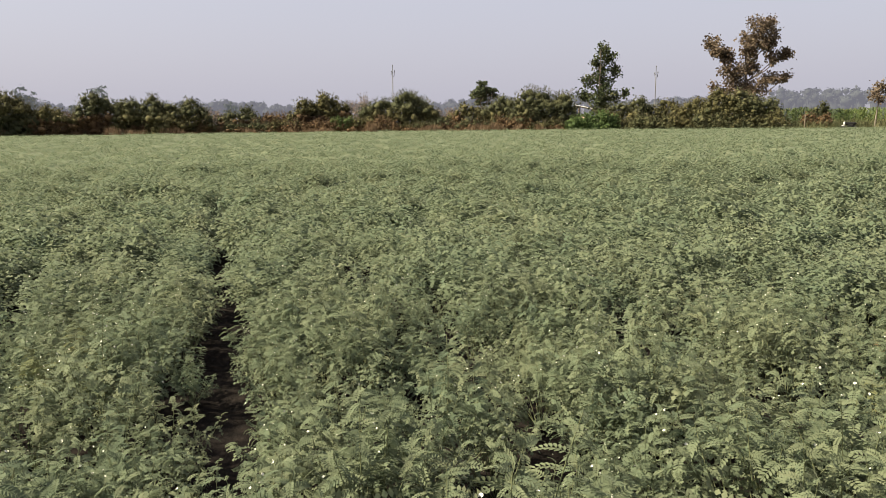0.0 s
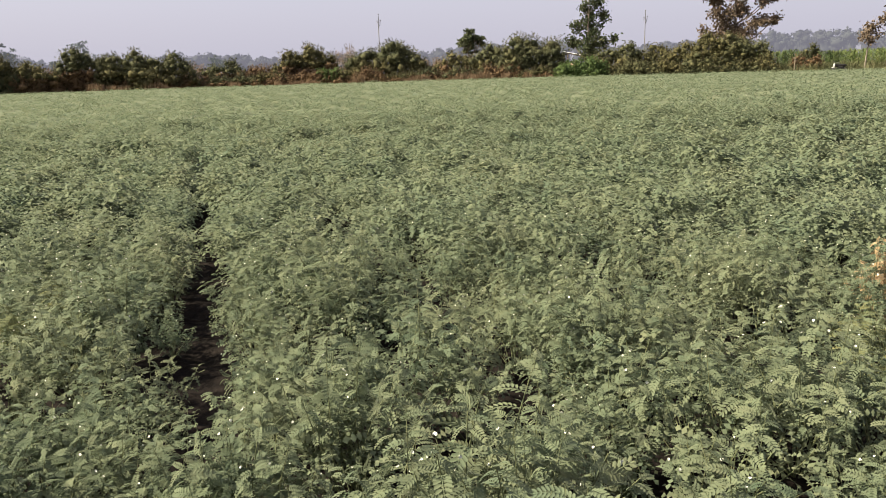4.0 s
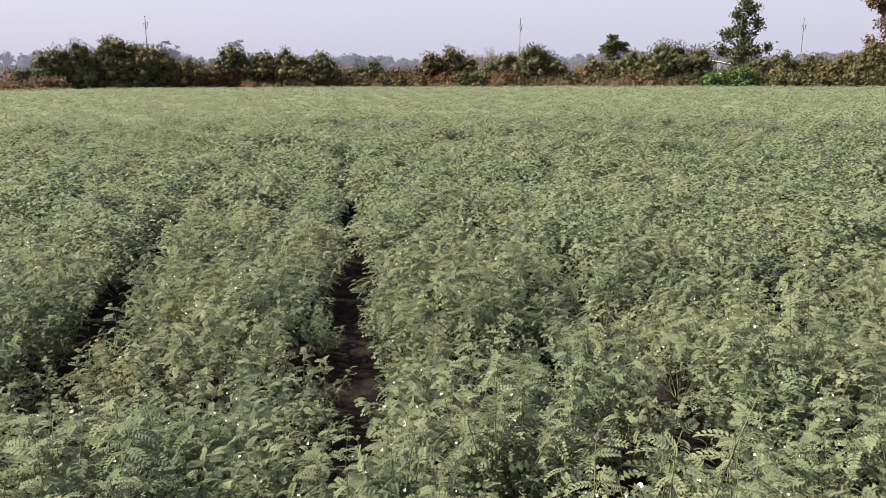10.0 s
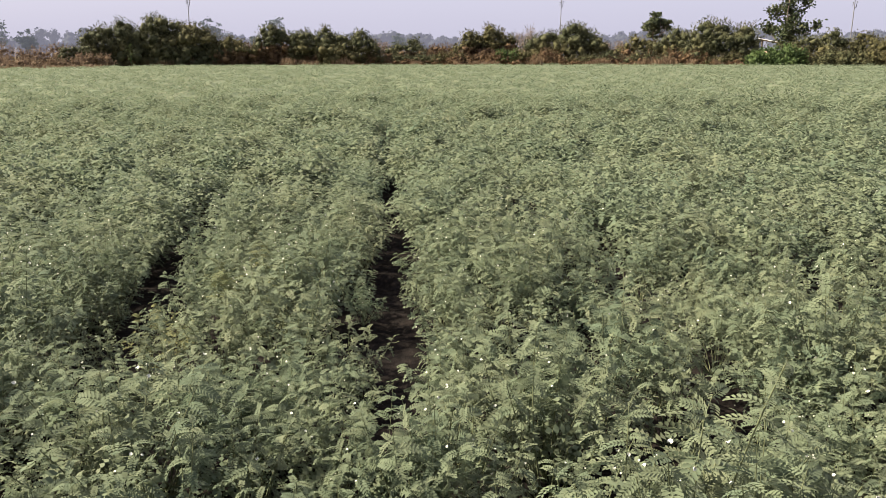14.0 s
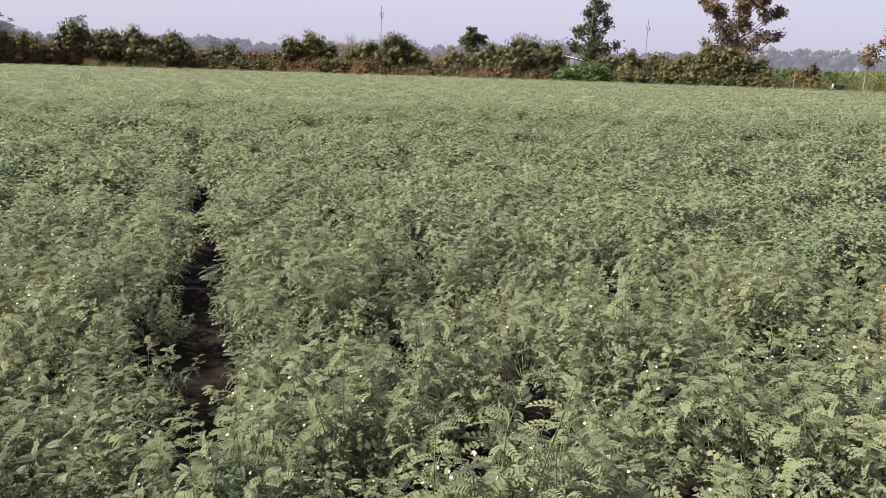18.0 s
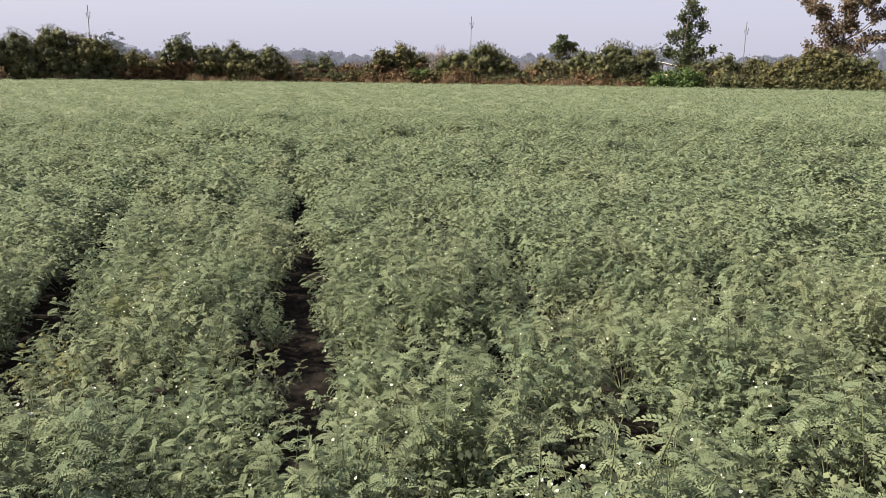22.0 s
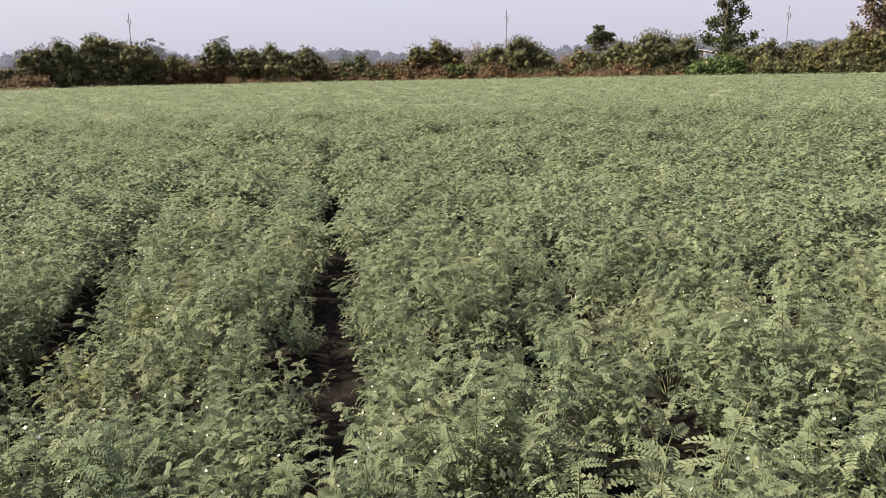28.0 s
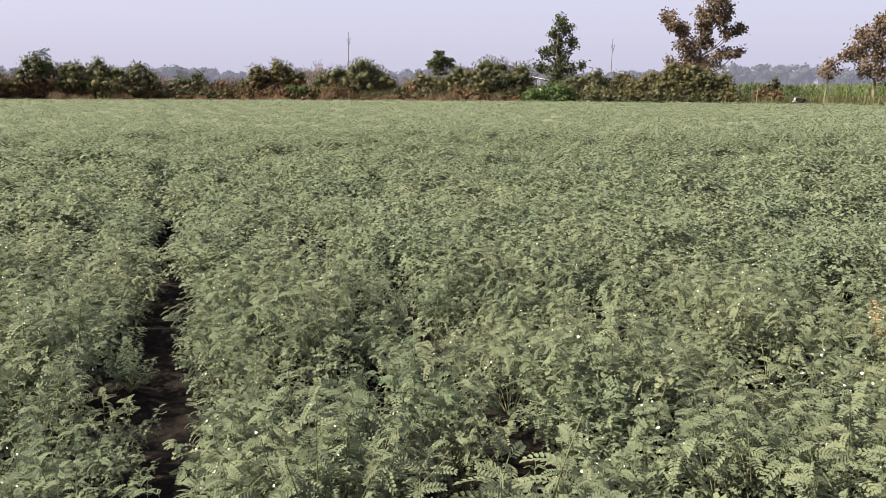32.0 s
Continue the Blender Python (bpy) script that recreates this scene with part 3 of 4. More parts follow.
bush(-7.7, 98, 4.4, 5.0, 22, M_BUSH_OLIVE, "olive bush with feathery sprays on top", spiky=0.9, low_mat=M_BUSH_BROWN)
bush(-8.4, 93, 2.6, 2.2, 23, M_LEAFY, "small bright green bush at the crop edge", leaf=0.2)
bush(-9.6, 101, 3.0, 4.5, 24, M_PALE, "pale leafless dry shrub", leaf=0.12, dens=14, spiky=1.6, name="dry_shrub", core=0.12)
bush(-12.5, 95, 8.3, 5.1, 25, M_BUSH, "large dome-shaped dark green bush", spiky=0.5, low_mat=M_BUSH_OLIVE)
bush(-17.4, 95, 5.0, 3.6, 27, M_BUSH_OLIVE, OLIVE, low_mat=M_BUSH_BROWN)
bush(-20.4, 94, 5.4, 4.4, 28, M_BUSH, GREEN, low_mat=M_BUSH_OLIVE)
bush(-22.9, 92, 6.4, 5.3, 29, M_BUSH, "largest dark green bush with a palm-like tuft", spiky=1.0)
bush(-26.2, 87.6, 4.4, 2.3, 30, M_LEAFY, "low leafy bright green bush at the crop edge", leaf=0.3, dens=12)
bush(-28.9, 91, 5.2, 3.9, 31, M_BUSH, "round dark green bush in the hedge", low_mat=M_BUSH_OLIVE)
bush(-31.0, 91, 4.6, 3.7, 32, M_BUSH_OLIVE, OLIVE, low_mat=M_BUSH)
bush(-33.2, 89, 4.8, 3.7, 33, M_BUSH_OLIVE, OLIVE, low_mat=M_BUSH)
bush(-35.0, 88, 5.0, 4.5, 34, M_BUSH_OLIVE, "olive bush below a browning teak", low_mat=M_BUSH)
bush(-36.8, 88, 5.0, 4.4, 35, M_BUSH, "dark green bush below a browning teak", low_mat=M_BUSH_OLIVE)
bush(-40.8, 90, 2.7, 2.0, 36, M_BUSH_BROWN, "low reddish-brown withered shrub beside a post", leaf=0.12)
bush(-40.9, 95, 1.7, 3.1, 37, M_BUSH, "small upright green shrub before the corn", leaf=0.14)
bush(-53.8, 80, 4.6, 3.0, 38, M_BUSH, "dark rounded bush at the foot of a teak")
# a low tangled skirt of withered scrub all along the foot of the hedge
_r = np.random.default_rng(9)
for _k, _az in enumerate(np.arange(-37.5, 18.0, 1.75)):
    _m = (M_BUSH_BROWN, M_BUSH_OLIVE, M_BUSH_BROWN, M_BUSH)[int(_r.integers(4))]
    if _az < -25 and _m is M_BUSH_BROWN:
        _m = M_BUSH_OLIVE
    bush(_az + 0.3 * _r.normal(), float(edge(_az)) + 2.2 + _r.random(), 3.6 + 1.2 * _r.random(), 1.25 + 0.8 * _r.random(), 200 + _k, _m, "low tangled half-dry scrub at the foot of the hedge", leaf=0.165, spiky=0.5, low_mat=M_BUSH_BROWN if _az > -25 else M_BUSH, name="low_scrub")
for _k, (_az, _far) in enumerate(((19.6, 92), (21.2, 88), (22.6, 92), (23.8, 86), (25.2, 90), (26.6, 84), (27.8, 80))):
    bush(_az, _far, 3.0 + _r.random(), 1.1 + 0.7 * _r.random(), 280 + _k, (M_DRYGRASS, M_BUSH_BROWN)[_k % 3 == 2], "low rust-brown scrub in dry grass", leaf=0.165, spiky=0.5, low_mat=M_DRYGRASS, name="low_scrub")
# towards the left: grey scrub behind the pigeon peas
bush(44.2, 70, 5.0, 3.6, 41, M_TREE_DARK, "dark rounded scrub behind pigeon peas")
bush(41.0, 68, 4.0, 3.2, 42, M_BUSH_BROWN, "brownish thorny scrub behind pigeon peas", low_mat=M_BUSH)
bush(38.0, 70, 5.8, 5.0, 43, M_BUSH_GREY, "large grey-green rounded scrub bush", leaf=0.17, spiky=0.4, dens=20)
bush(34.3, 71, 3.8, 4.1, 44, M_BUSH_GREY, "grey-green thorny scrub bush behind pigeon peas", leaf=0.17, dens=20)
bush(32.0, 72, 4.2, 3.8, 45, M_BUSH_GREY, "grey-green thorny scrub bush behind pigeon peas", leaf=0.17, dens=20)
bush(29.4, 77, 3.8, 3.2, 46, M_BUSH_BROWN, "dry brown shrub at the field corner", low_mat=M_BUSH_OLIVE)
bush(25.9, 77, 1.3, 1.7, 47, M_BUSH, "single small green bush at the crop edge", leaf=0.12)

# pale dry scrub in the gaps behind the hedge
for _k, (_az, _w, _h) in enumerate(((0.4, 4.2, 3.2), (-4.6, 4.5, 2.9), (-15.4, 5.0, 3.2), (8.9, 4.5, 3.4), (21.8, 6.0, 2.9), (24.5, 6.5, 2.6), (-10.4, 3.5, 3.6), (27.2, 5.0, 3.0))):
    bush(_az, 112, _w, _h, 260 + _k, M_DRYGRASS if _az > 19 else (M_PALE, M_BUSH_BROWN)[_k % 2], "pale dry scrub behind the hedge", leaf=0.15, dens=11, spiky=0.8, name="dry_shrub", core=0.3)

# ---- trees ----
lobed_tree("teak_tree", -36.3, 94, 12, ((-3.7, 9.6, 0.8), (-3, 8.8, 0.8), (-2.2, 8.1, 1.1), (-1.5, 6.4, 1.3), (-2.7, 4.6, 1.1), (-1, 4.6, 1.5), (0.9, 4.5, 1.2), (1.3, 11, 1.3), (0.4, 9.9, 1.2), (2.3, 10, 1), (1.8, 9, 0.9), (3.8, 8.2, 0.7), (2.8, 7.7, 0.7), (4, 5.8, 0.6), (2.4, 5.6, 0.8), (0.6, 7.1, 1.1), (0.2, 8.4, 0.9)), 61, M_TEAK, "tall teak with large browning drooping leaves", leaf=0.29, dens=260)
lobed_tree("teak_tree", -26.75, 94, 9.3, ((0.3, 9.4, 0.7), (0.9, 8.5, 0.8), (-0.5, 7.9, 0.9), (1.6, 6.9, 0.8), (0, 6.5, 1.1), (-1.3, 5.8, 0.8), (0.7, 5.3, 1.1), (-2.2, 4.2, 0.9), (-0.5, 3.9, 1.3), (1.2, 3.9, 1), (2.8, 4.4, 0.45), (0.2, 2.6, 1.2)), 62, M_TEAK_GREEN, "slender green teak with uneven side limbs", leaf=0.27, dens=230)
lobed_tree("teak_tree", -46.9, 90, 8.4, ((0.8, 7.8, 1.3), (-1, 6.9, 1.2), (-1.9, 5.4, 1.1), (0.3, 5.5, 1.4), (1.9, 6, 1.1), (-0.6, 3.6, 1.1), (1.3, 3.7, 1.1), (-2.8, 5.1, 0.6), (1.6, 2.7, 0.7)), 63, M_TEAK, "round-crowned teak with browning leaves on a pale stem", leaf=0.25, dens=360, bark=M_BARK_PALE)
teak(-44.1, 88, 4.6, 3.0, 0.52, 64, M_TEAK, "young leaning teak with sparse brown leaves", leaf=0.25, count=520, lean=0.11, bark=M_BARK_PALE, tiers=5)
teak(-54.0, 85, 7.4, 5.6, 0.30, 65, M_TEAK, "browning teak beside a dark bush", leaf=0.27, count=4600)
shade_tree("round_tree", -18.4, 101, 7.0, 3.3, 0.40, 66, M_TREE_DARK, "small dark round-headed tree in the hedge", count=5000)
shade_tree("round_tree", 25.9, 106, 6.3, 4.2, 0.26, 67, M_TREE_DARK, "small dark round-headed tree on a short trunk", count=6000)
shade_tree("broad_tree", 45.2, 84, 6.6, 5.4, 0.25, 71, M_BUSH_GREY, "thin grey-green tree at the end of the row", count=6800)
lobed_tree("broad_tree", 41.2, 82, 5.2, ((-1.3, 5.1, 1), (0, 5.5, 0.9), (1.1, 5, 0.9), (-1, 4.2, 1.3), (0.7, 4.1, 1.2), (1.9, 4.2, 0.8), (-2.4, 4.6, 1), (0, 3, 1.4)), 72, M_TREE_DARK, "broad dark green tree behind pigeon peas", leaf=0.2, dens=420, group="trees beyond the field", droop=0.1)
lobed_tree("broad_tree", 38.0, 80, 6.2, ((0, 6.4, 0.8), (-1.2, 5.7, 1), (-2.3, 4.7, 0.8), (-1.3, 4.6, 1.2), (0.5, 5.7, 1.1), (1.6, 5.6, 1), (1.4, 4.6, 1.2), (2.3, 4.9, 0.8), (0, 4.3, 1.3), (-0.6, 3.2, 1.3), (1, 3.2, 1.3)), 73, M_TREE_LIT, "tall yellow-green tree lit by the low sun", leaf=0.2, dens=440, group="trees beyond the field", droop=0.1)
lobed_tree("broad_tree", 35.1, 82, 5.5, ((-0.8, 5.2, 0.8), (0.2, 5.6, 0.8), (0, 4.3, 1.2), (1.1, 4.9, 0.8), (0.8, 4, 1), (-1.1, 4, 0.9), (0, 3.1, 1.2)), 74, M_TREE_DARK, "dark green tree between two lighter ones", leaf=0.2, dens=420, group="trees beyond the field", droop=0.1)
lobed_tree("broad_tree", 33.5, 82, 6.6, ((-0.5, 6.9, 0.6), (0.3, 6.7, 0.7), (-1.1, 6, 0.6), (0, 5.7, 0.9), (1, 5.3, 0.6), (0.8, 6.1, 0.5), (-0.2, 4.6, 1), (1, 4.5, 0.5), (0, 3.6, 1)), 75, M_TREE_DARK, "upright tree with open dark crown", leaf=0.2, dens=420, group="trees beyond the field", droop=0.1)
lobed_tree("open_tree", 30.75, 84, 5.9, ((-2.2, 5.2, 0.45), (-1.7, 5.8, 0.5), (-0.7, 5.4, 0.5), (0.4, 5.7, 0.6), (0.8, 6.4, 0.45), (1.4, 5.2, 0.5), (-1.4, 4.6, 0.5), (0, 4.6, 0.6), (1.1, 4.6, 0.45), (-0.7, 4, 0.45)), 76, M_BUSH_GREY, "thin open-crowned tree with bare gaps", leaf=0.2, dens=230, group="trees beyond the field", droop=0.1)
for az, far, tall, wide, seed in ((25.2, 170, 9.2, 7.0, 81), (23.3, 170, 6.9, 4.2, 82), (12.0, 150, 8.4, 6.0, 83), (7.6, 190, 11.0, 8.0, 84), (4.6, 210, 8.2, 4.6, 85), (-0.9, 230, 8.0, 6.0, 86), (14.2, 230, 8.6, 8.0, 87), (28.2, 200, 8.0, 8.0, 88), (10.6, 175, 6.0, 3.4, 89), (9.2, 240, 8.0, 4.0, 90)):
    shade_tree("distant_tree", az, far, tall, wide, 0.25, seed, M_NEARFAR, "grey-green tree in the land beyond, its haze put in as glow", count=900, leaf=0.4)


# ---- pigeon peas: an upright yellow-green row at the field's corner ----
def pigeon_pea(seed):
    r = np.random.default_rng(seed)
    stems, leaves = Pile(), Pile()
    for k in range(11):
        a, out = r.random() * 6.283, 0.12 + 0.50 * r.random()
        top = np.array([math.cos(a) * out, math.sin(a) * out, 1.0 + 0.95 * r.random() ** 1.6])
        pts = [top * (0.02, 0.02, 0), top * (0.45, 0.45, 0.5) + r.normal(size=3) * 0.03, top]
        stems.add(*tube(pts, (0.014, 0.010, 0.004), 4))
        n = 78
        u = 0.16 + 0.88 * r.random((n, 1)) ** 0.8
        at = np.where(u < 0.5, pts[0] + (pts[1] - pts[0]) * u * 2, pts[1] + (pts[2] - pts[1]) * (u - 0.5) * 2) + r.normal(size=(n, 3)) * 0.05
        ways = unit(random_ways(r, n) * (1, 1, 0.6) + (0, 0, 0.35))
        leaves.add(*scatter(small_leaf(0.36), basis(ways, random_ways(r, n) + (0, 0, 0.4)), at, 0.075 + 0.06 * r.random(n)))
    root = new("pigeon_pea")
    tagged(stems.part("stem", M_STEM, root), kind="stuff")
    leaves.part("foliage", M_PEA, root)
    return tagged(root, "bushy yellow-green pigeon pea plant in a row", "crop plant", "row of pigeon peas")


def build_pigeon_peas():
    r = np.random.default_rng(21)
    kinds = [pigeon_pea(300 + k) for k in range(4)]
    first = True
    k = 0
    for row in range(4):
        for az in np.arange(27.9, 60, 0.66):
            far = 57.8 + row * 1.25 - (az - 28) * 0.12 + 0.45 * r.normal() + 0.5 * math.sin(az * 1.9)
            a = az + 0.2 * r.normal() + row * 0.2
            m = pose(*polar(a, far), 0, 0, 360 * r.random())
            s = 0.84 + 0.36 * r.random() + 0.16 * math.sin(az * 2.3 + row) - 0.12 * (row == 0)
            if k < 4:
                ob = kinds[k]
                ob.matrix_basis = m @ Matrix.Scale(s, 4)
            else:
                ob = copy_thing(kinds[k % 4], m)
                ob.scale = (s, s, s * (0.9 + 0.2 * r.random()))
            k += 1


build_pigeon_peas()


# ---- dry grass and undergrowth in front of the hedge ----
def blades(r, at, tall, lean=0.35, wide=0.02):
    """Bent grass blades, three corners wide at the foot."""
    n = len(at)
    d = random_ways(r, n) * (1, 1, 0)
    w = unit(np.cross(d, (0, 0, 1.0))) * (wide * (0.6 + 0.8 * r.random(n)))[:, None]
    mid = at + d * (tall * lean * 0.35)[:, None] + np.stack([0 * tall, 0 * tall, tall * 0.6], -1)
    tip = at + d * (tall * lean)[:, None] + np.stack([0 * tall, 0 * tall, tall], -1)
    v = np.stack([at - w, at + w, mid + w * 0.7, mid - w * 0.7, tip], 1).reshape(-1, 3)
    i = np.arange(n)[:, None] * 5
    return v, i + np.array([[0, 1, 2, 3]]), i + np.array([[3, 2, 4]])


def build_grass():
    r = np.random.default_rng(33)
    p = Pile()
    n = 26000
    az = -25 + 53 * r.random(n)
    far = edge(az) + 0.3 + 5.5 * r.random(n) ** 1.3
    thick = wave(az * 1.1, far * 0.15, 1.3, 7.0) + 0.35 * (az > 18) + 0.5 * (np.abs(az + 16.5) < 2.5) + 0.5 * (np.abs(az + 22) < 3) > 0.0
    az, far = az[thick], far[thick]
    n = len(az)
    # clumps of uneven height
    tall = (0.75 + 0.55 * np.clip(wave(az * 1.6, far * 0.2, 1.6, 4.0), -0.8, 1) + 0.25 * r.random(n)) * (1 - 0.30 * (az > 19))
    at = np.stack([-np.sin(np.radians(az)) * far, np.cos(np.radians(az)) * far, 0 * far], -1)
    v, q, t = blades(r, at, np.maximum(tall, 0.35), 0.4, 0.035)
    p.add(v, q)
    p.add(v, t)
    # open dry ground to the left of the big bushes
    n = 12000
    az = 19 + 11 * r.random(n)
    far = 80 + 60 * r.random(n)
    at = np.stack([-np.sin(np.radians(az)) * far, np.cos(np.radians(az)) * far, 0 * far], -1)
    v, q, t = blades(r, at, 0.35 + 0.55 * r.random(n) * (far / 110), 0.6, 0.06)
    p.add(v, q)
    p.add(v, t)
    tagged(p.part("dry_grass", M_DRYGRASS), "tall rust-brown dry grass along the hedge", "dry grass", kind="stuff")
    # green verge between the chickpeas and the corn
    p = Pile()
    n = 22000
    az = -80 + 43 * r.random(n)
    far = edge(az) + 0.2 + 11 * r.random(n)
    clear = (np.abs(az + 42.65) > 1.1) | (far > 86.5)
    az, far = az[clear], far[clear]
    n = len(az)
    at = np.stack([-np.sin(np.radians(az)) * far, np.cos(np.radians(az)) * far, 0 * far], -1)
    v, q, t = blades(r, at, (0.34 + 0.36 * r.random(n)) * np.where(far > edge(az) + 4.5, 1.9, 1.0), 0.7, 0.04)
    p.add(v, q)
    p.add(v, t)
    tagged(p.part("verge_grass", M_VERGE), "short green-yellow grass verge beside the crop", "grass", kind="stuff")


build_grass()


def build_corn():
    """A stand of corn beyond the verge: stalks with arching leaves."""
    r = np.random.default_rng(35)
    leaf, stalk = Pile(), Pile()
    n = 3200
    az = -37.5 - 34 * r.random(n)
    far = 96 + (az + 37.5) * -0.05 + 34 * r.random(n) ** 1.6
    tall = 2.15 + 0.35 * r.random(n) + 0.25 * wave(az, far * 0.1, 3.0, 1.0)
    at = np.stack([-np.sin(np.radians(az)) * far, np.cos(np.radians(az)) * far, 0 * far], -1)
    w = np.array([0.02, 0, 0])
    v = np.stack([at - w, at + w, at + w * 0.5 + tall[:, None] * (0, 0, 0.95), at - w * 0.5 + tall[:, None] * (0, 0, 0.95)], 1).reshape(-1, 3)
    stalk.add(v, np.arange(n)[:, None] * 4 + np.array([[0, 1, 2, 3]]))
    tv = np.array([(0, -0.04, 0), (0, 0.04, 0), (0.35, 0.05, 0.34), (0.35, -0.05, 0.34), (0.75, 0.03, 0.28), (0.75, -0.03, 0.28), (1.0, 0, 0.02)], float)
    for k in range(7):
        a = r.random(n) * 6.283
        x = np.stack([np.cos(a), np.sin(a), 0 * a], -1)
        turns = basis(x, np.tile((0, 0, 1.0), (n, 1)))
        places = at + (tall * (0.22 + 0.11 * k))[:, None] * (0, 0, 1.0)
        size = 0.6 + 0.35 * r.random(n)
        vv, ff = scatter((tv, np.array([(0, 1, 2, 3), (3, 2, 4, 5)])), turns, places, size)
        leaf.add(vv, ff)
        leaf.add(vv, np.arange(n)[:, None] * 7 + np.array([[5, 4, 6]]))
    v, q = leaf.arrays()
    ob = tagged(part("corn_crop", v, q, M_CORN), "tall green stand of corn beyond the verge", "corn", kind="stuff")


build_corn()


def corn_plant(az, far, tall):
    """One stray corn plant: a stalk with long arching leaves."""
    r = np.random.default_rng(36)
    root = new("corn_plant")
    Pile().add(*tube([(0, 0, 0), (0.03, 0, tall * 0.5), (0.02, 0.02, tall)], (0.03, 0.024, 0.010), 6)).part("stalk", M_STEM, root)
    tv = np.array([(0, -0.05, 0), (0, 0.05, 0), (0.35, 0.07, 0.34), (0.35, -0.07, 0.34), (0.75, 0.045, 0.28), (0.75, -0.045, 0.28), (1.0, 0, 0.02)], float)
    for k in range(11):
        a = 2.4 * k + 0.4 * r.normal()
        turn = basis(np.array([[math.cos(a), math.sin(a), 0.25]]), np.array([[0, 0, 1.0]]))
        v, f = scatter((tv, np.array([(0, 1, 2, 3), (3, 2, 4, 5), (5, 4, 6, 6)])), turn, np.array([[0, 0, tall * (0.15 + 0.075 * k)]]), [0.95 - 0.03 * k])
        part("leaf", v, [(f[:2], 0), (f[2:, :3], 0)], M_CORN, root)
    root.location = polar(az, far)
    tagged(root, "single tall corn plant before a dark bush", "corn plant")


corn_plant(17.2, 96.3, 2.7)


# ---- poles, wires, posts, shed, motorcycle ----
def utility_pole(az, far, tall):
    root = new("utility_pole")
    p = Pile().add(*tube([(0, 0, 0), (0.02, 0, tall * 0.6), (0.05, 0, tall - 0.3)], (0.075, 0.06, 0.045), 8))
    p.part("shaft", M_POLE, root)
    c = Pile().add(*tube([(-0.20, 0, tall - 1.35), (-0.16, 0, tall - 1.05), (0.05, 0, tall - 1.25)], (0.05, 0.05, 0.05), 5))
    c.add(*tube([(0.05, 0, tall - 1.75), (0.26, 0, tall - 1.5), (0.32, 0, tall - 0.95)], (0.05, 0.05, 0.045), 5))
    c.part("bracket", M_IRON, root)
    Pile().add(*tube([(0.05, 0, tall - 0.5), (0.05, 0, tall)], (0.07, 0.04), 6)).part("top_pin", M_IRON, root)
    for x, z in ((-0.16, tall - 1.0), (0.32, tall - 0.9), (0.05, tall)):
        Pile().add(*tube([(x, 0, z), (x, 0, z + 0.08), (x, 0, z + 0.16), (x, 0, z + 0.22)], (0.05, 0.09, 0.06, 0.02), 8)).part("insulator", M_IRON, root)
    root.matrix_basis = pose(*polar(az, far), 0, 0, az)
    return tagged(root, "slim weathered utility pole with a forked bracket", "utility pole", "utility poles behind the hedge")


utility_pole(13.35, 130, 10.4)
utility_pole(-12.05, 130, 10.3)
utility_pole(-30.45, 130, 9.4)


def fence_post(az, far, tall, lean=0.0):
    root = new("fence_post")
    Pile().add(*tube([(0, 0, 0), (lean * 0.4, 0, tall * 0.5), (lean, 0, tall), (lean, 0, tall + 0.03)], (0.06, 0.055, 0.05, 0.02), 7)).part("post", M_WOODPOST, root)
    root.location = polar(az, far)
    return tagged(root, "weathered split-wood fence post at the verge", "fence post", "fence posts along the corn")


for az, far, tall, lean in ((-40.05, 85, 1.65, 0.02), (-45.25, 90, 1.1, -0.05), (-46.4, 89, 1.2, 0.1), (-47.9, 89, 1.1, 0.04)):
    fence_post(az, far, tall, lean)


def box(p, lo, hi, mat=0):
    (a, b, c), (d, e, f) = lo, hi
    v = [(a, b, c), (d, b, c), (d, e, c), (a, e, c), (a, b, f), (d, b, f), (d, e, f), (a, e, f)]
    return p.add(v, [(0, 3, 2, 1), (4, 5, 6, 7), (0, 1, 5, 4), (1, 2, 6, 5), (2, 3, 7, 6), (3, 0, 4, 7)], mat)


def build_shed():
    """An open field shed with a sloping tin roof, half hidden behind a teak."""
    root = new("field_shed")
    for x, h in ((-2.3, 3.05), (2.3, 2.1)):
        for y in (-1.2, 1.2):
            Pile().add(*tube([(x, y, 0), (x, y, h)], (0.08, 0.07), 6)).part("post", M_WOODPOST, root)
    n = 40
    xs = np.linspace(-2.8, 2.8, 9)
    p = Pile()
    ys = np.linspace(-1.6, 1.6, n)
    x, y = np.meshgrid(xs, ys, indexing="ij")
    z = 3.25 - (x + 2.8) * 0.21 + 0.025 * np.sin(y * 40)
    v = np.stack([x, y, z], -1).reshape(-1, 3)
    i = (np.arange(8)[:, None] * n + np.arange(n - 1)).ravel()
    q = np.stack([i, i + 1, i + 1 + n, i + n], -1)
    p.add(v, q)
    p.add(v - (0, 0, 0.012), q[:, ::-1])
    p.part("roof", M_TIN, root, "pale corrugated tin roof")
    for y in (-1.6, 1.6):
        Pile().add(*tube([(-2.7, y * 0.75, 3.14), (2.7, y * 0.75, 2.0)], (0.06, 0.06), 5)).part("beam", M_WOODPOST, root)
    p = Pile()
    box(p, (-2.3, 1.05, 0), (2.3, 1.25, 1.9))
    p.part("back_wall", M_MUDWALL, root)
    root.matrix_basis = pose(*polar(-26.6, 101), 0, 0, -26.6)
    tagged(root, "small open shed with a sloping pale tin roof", "shed")


build_shed()


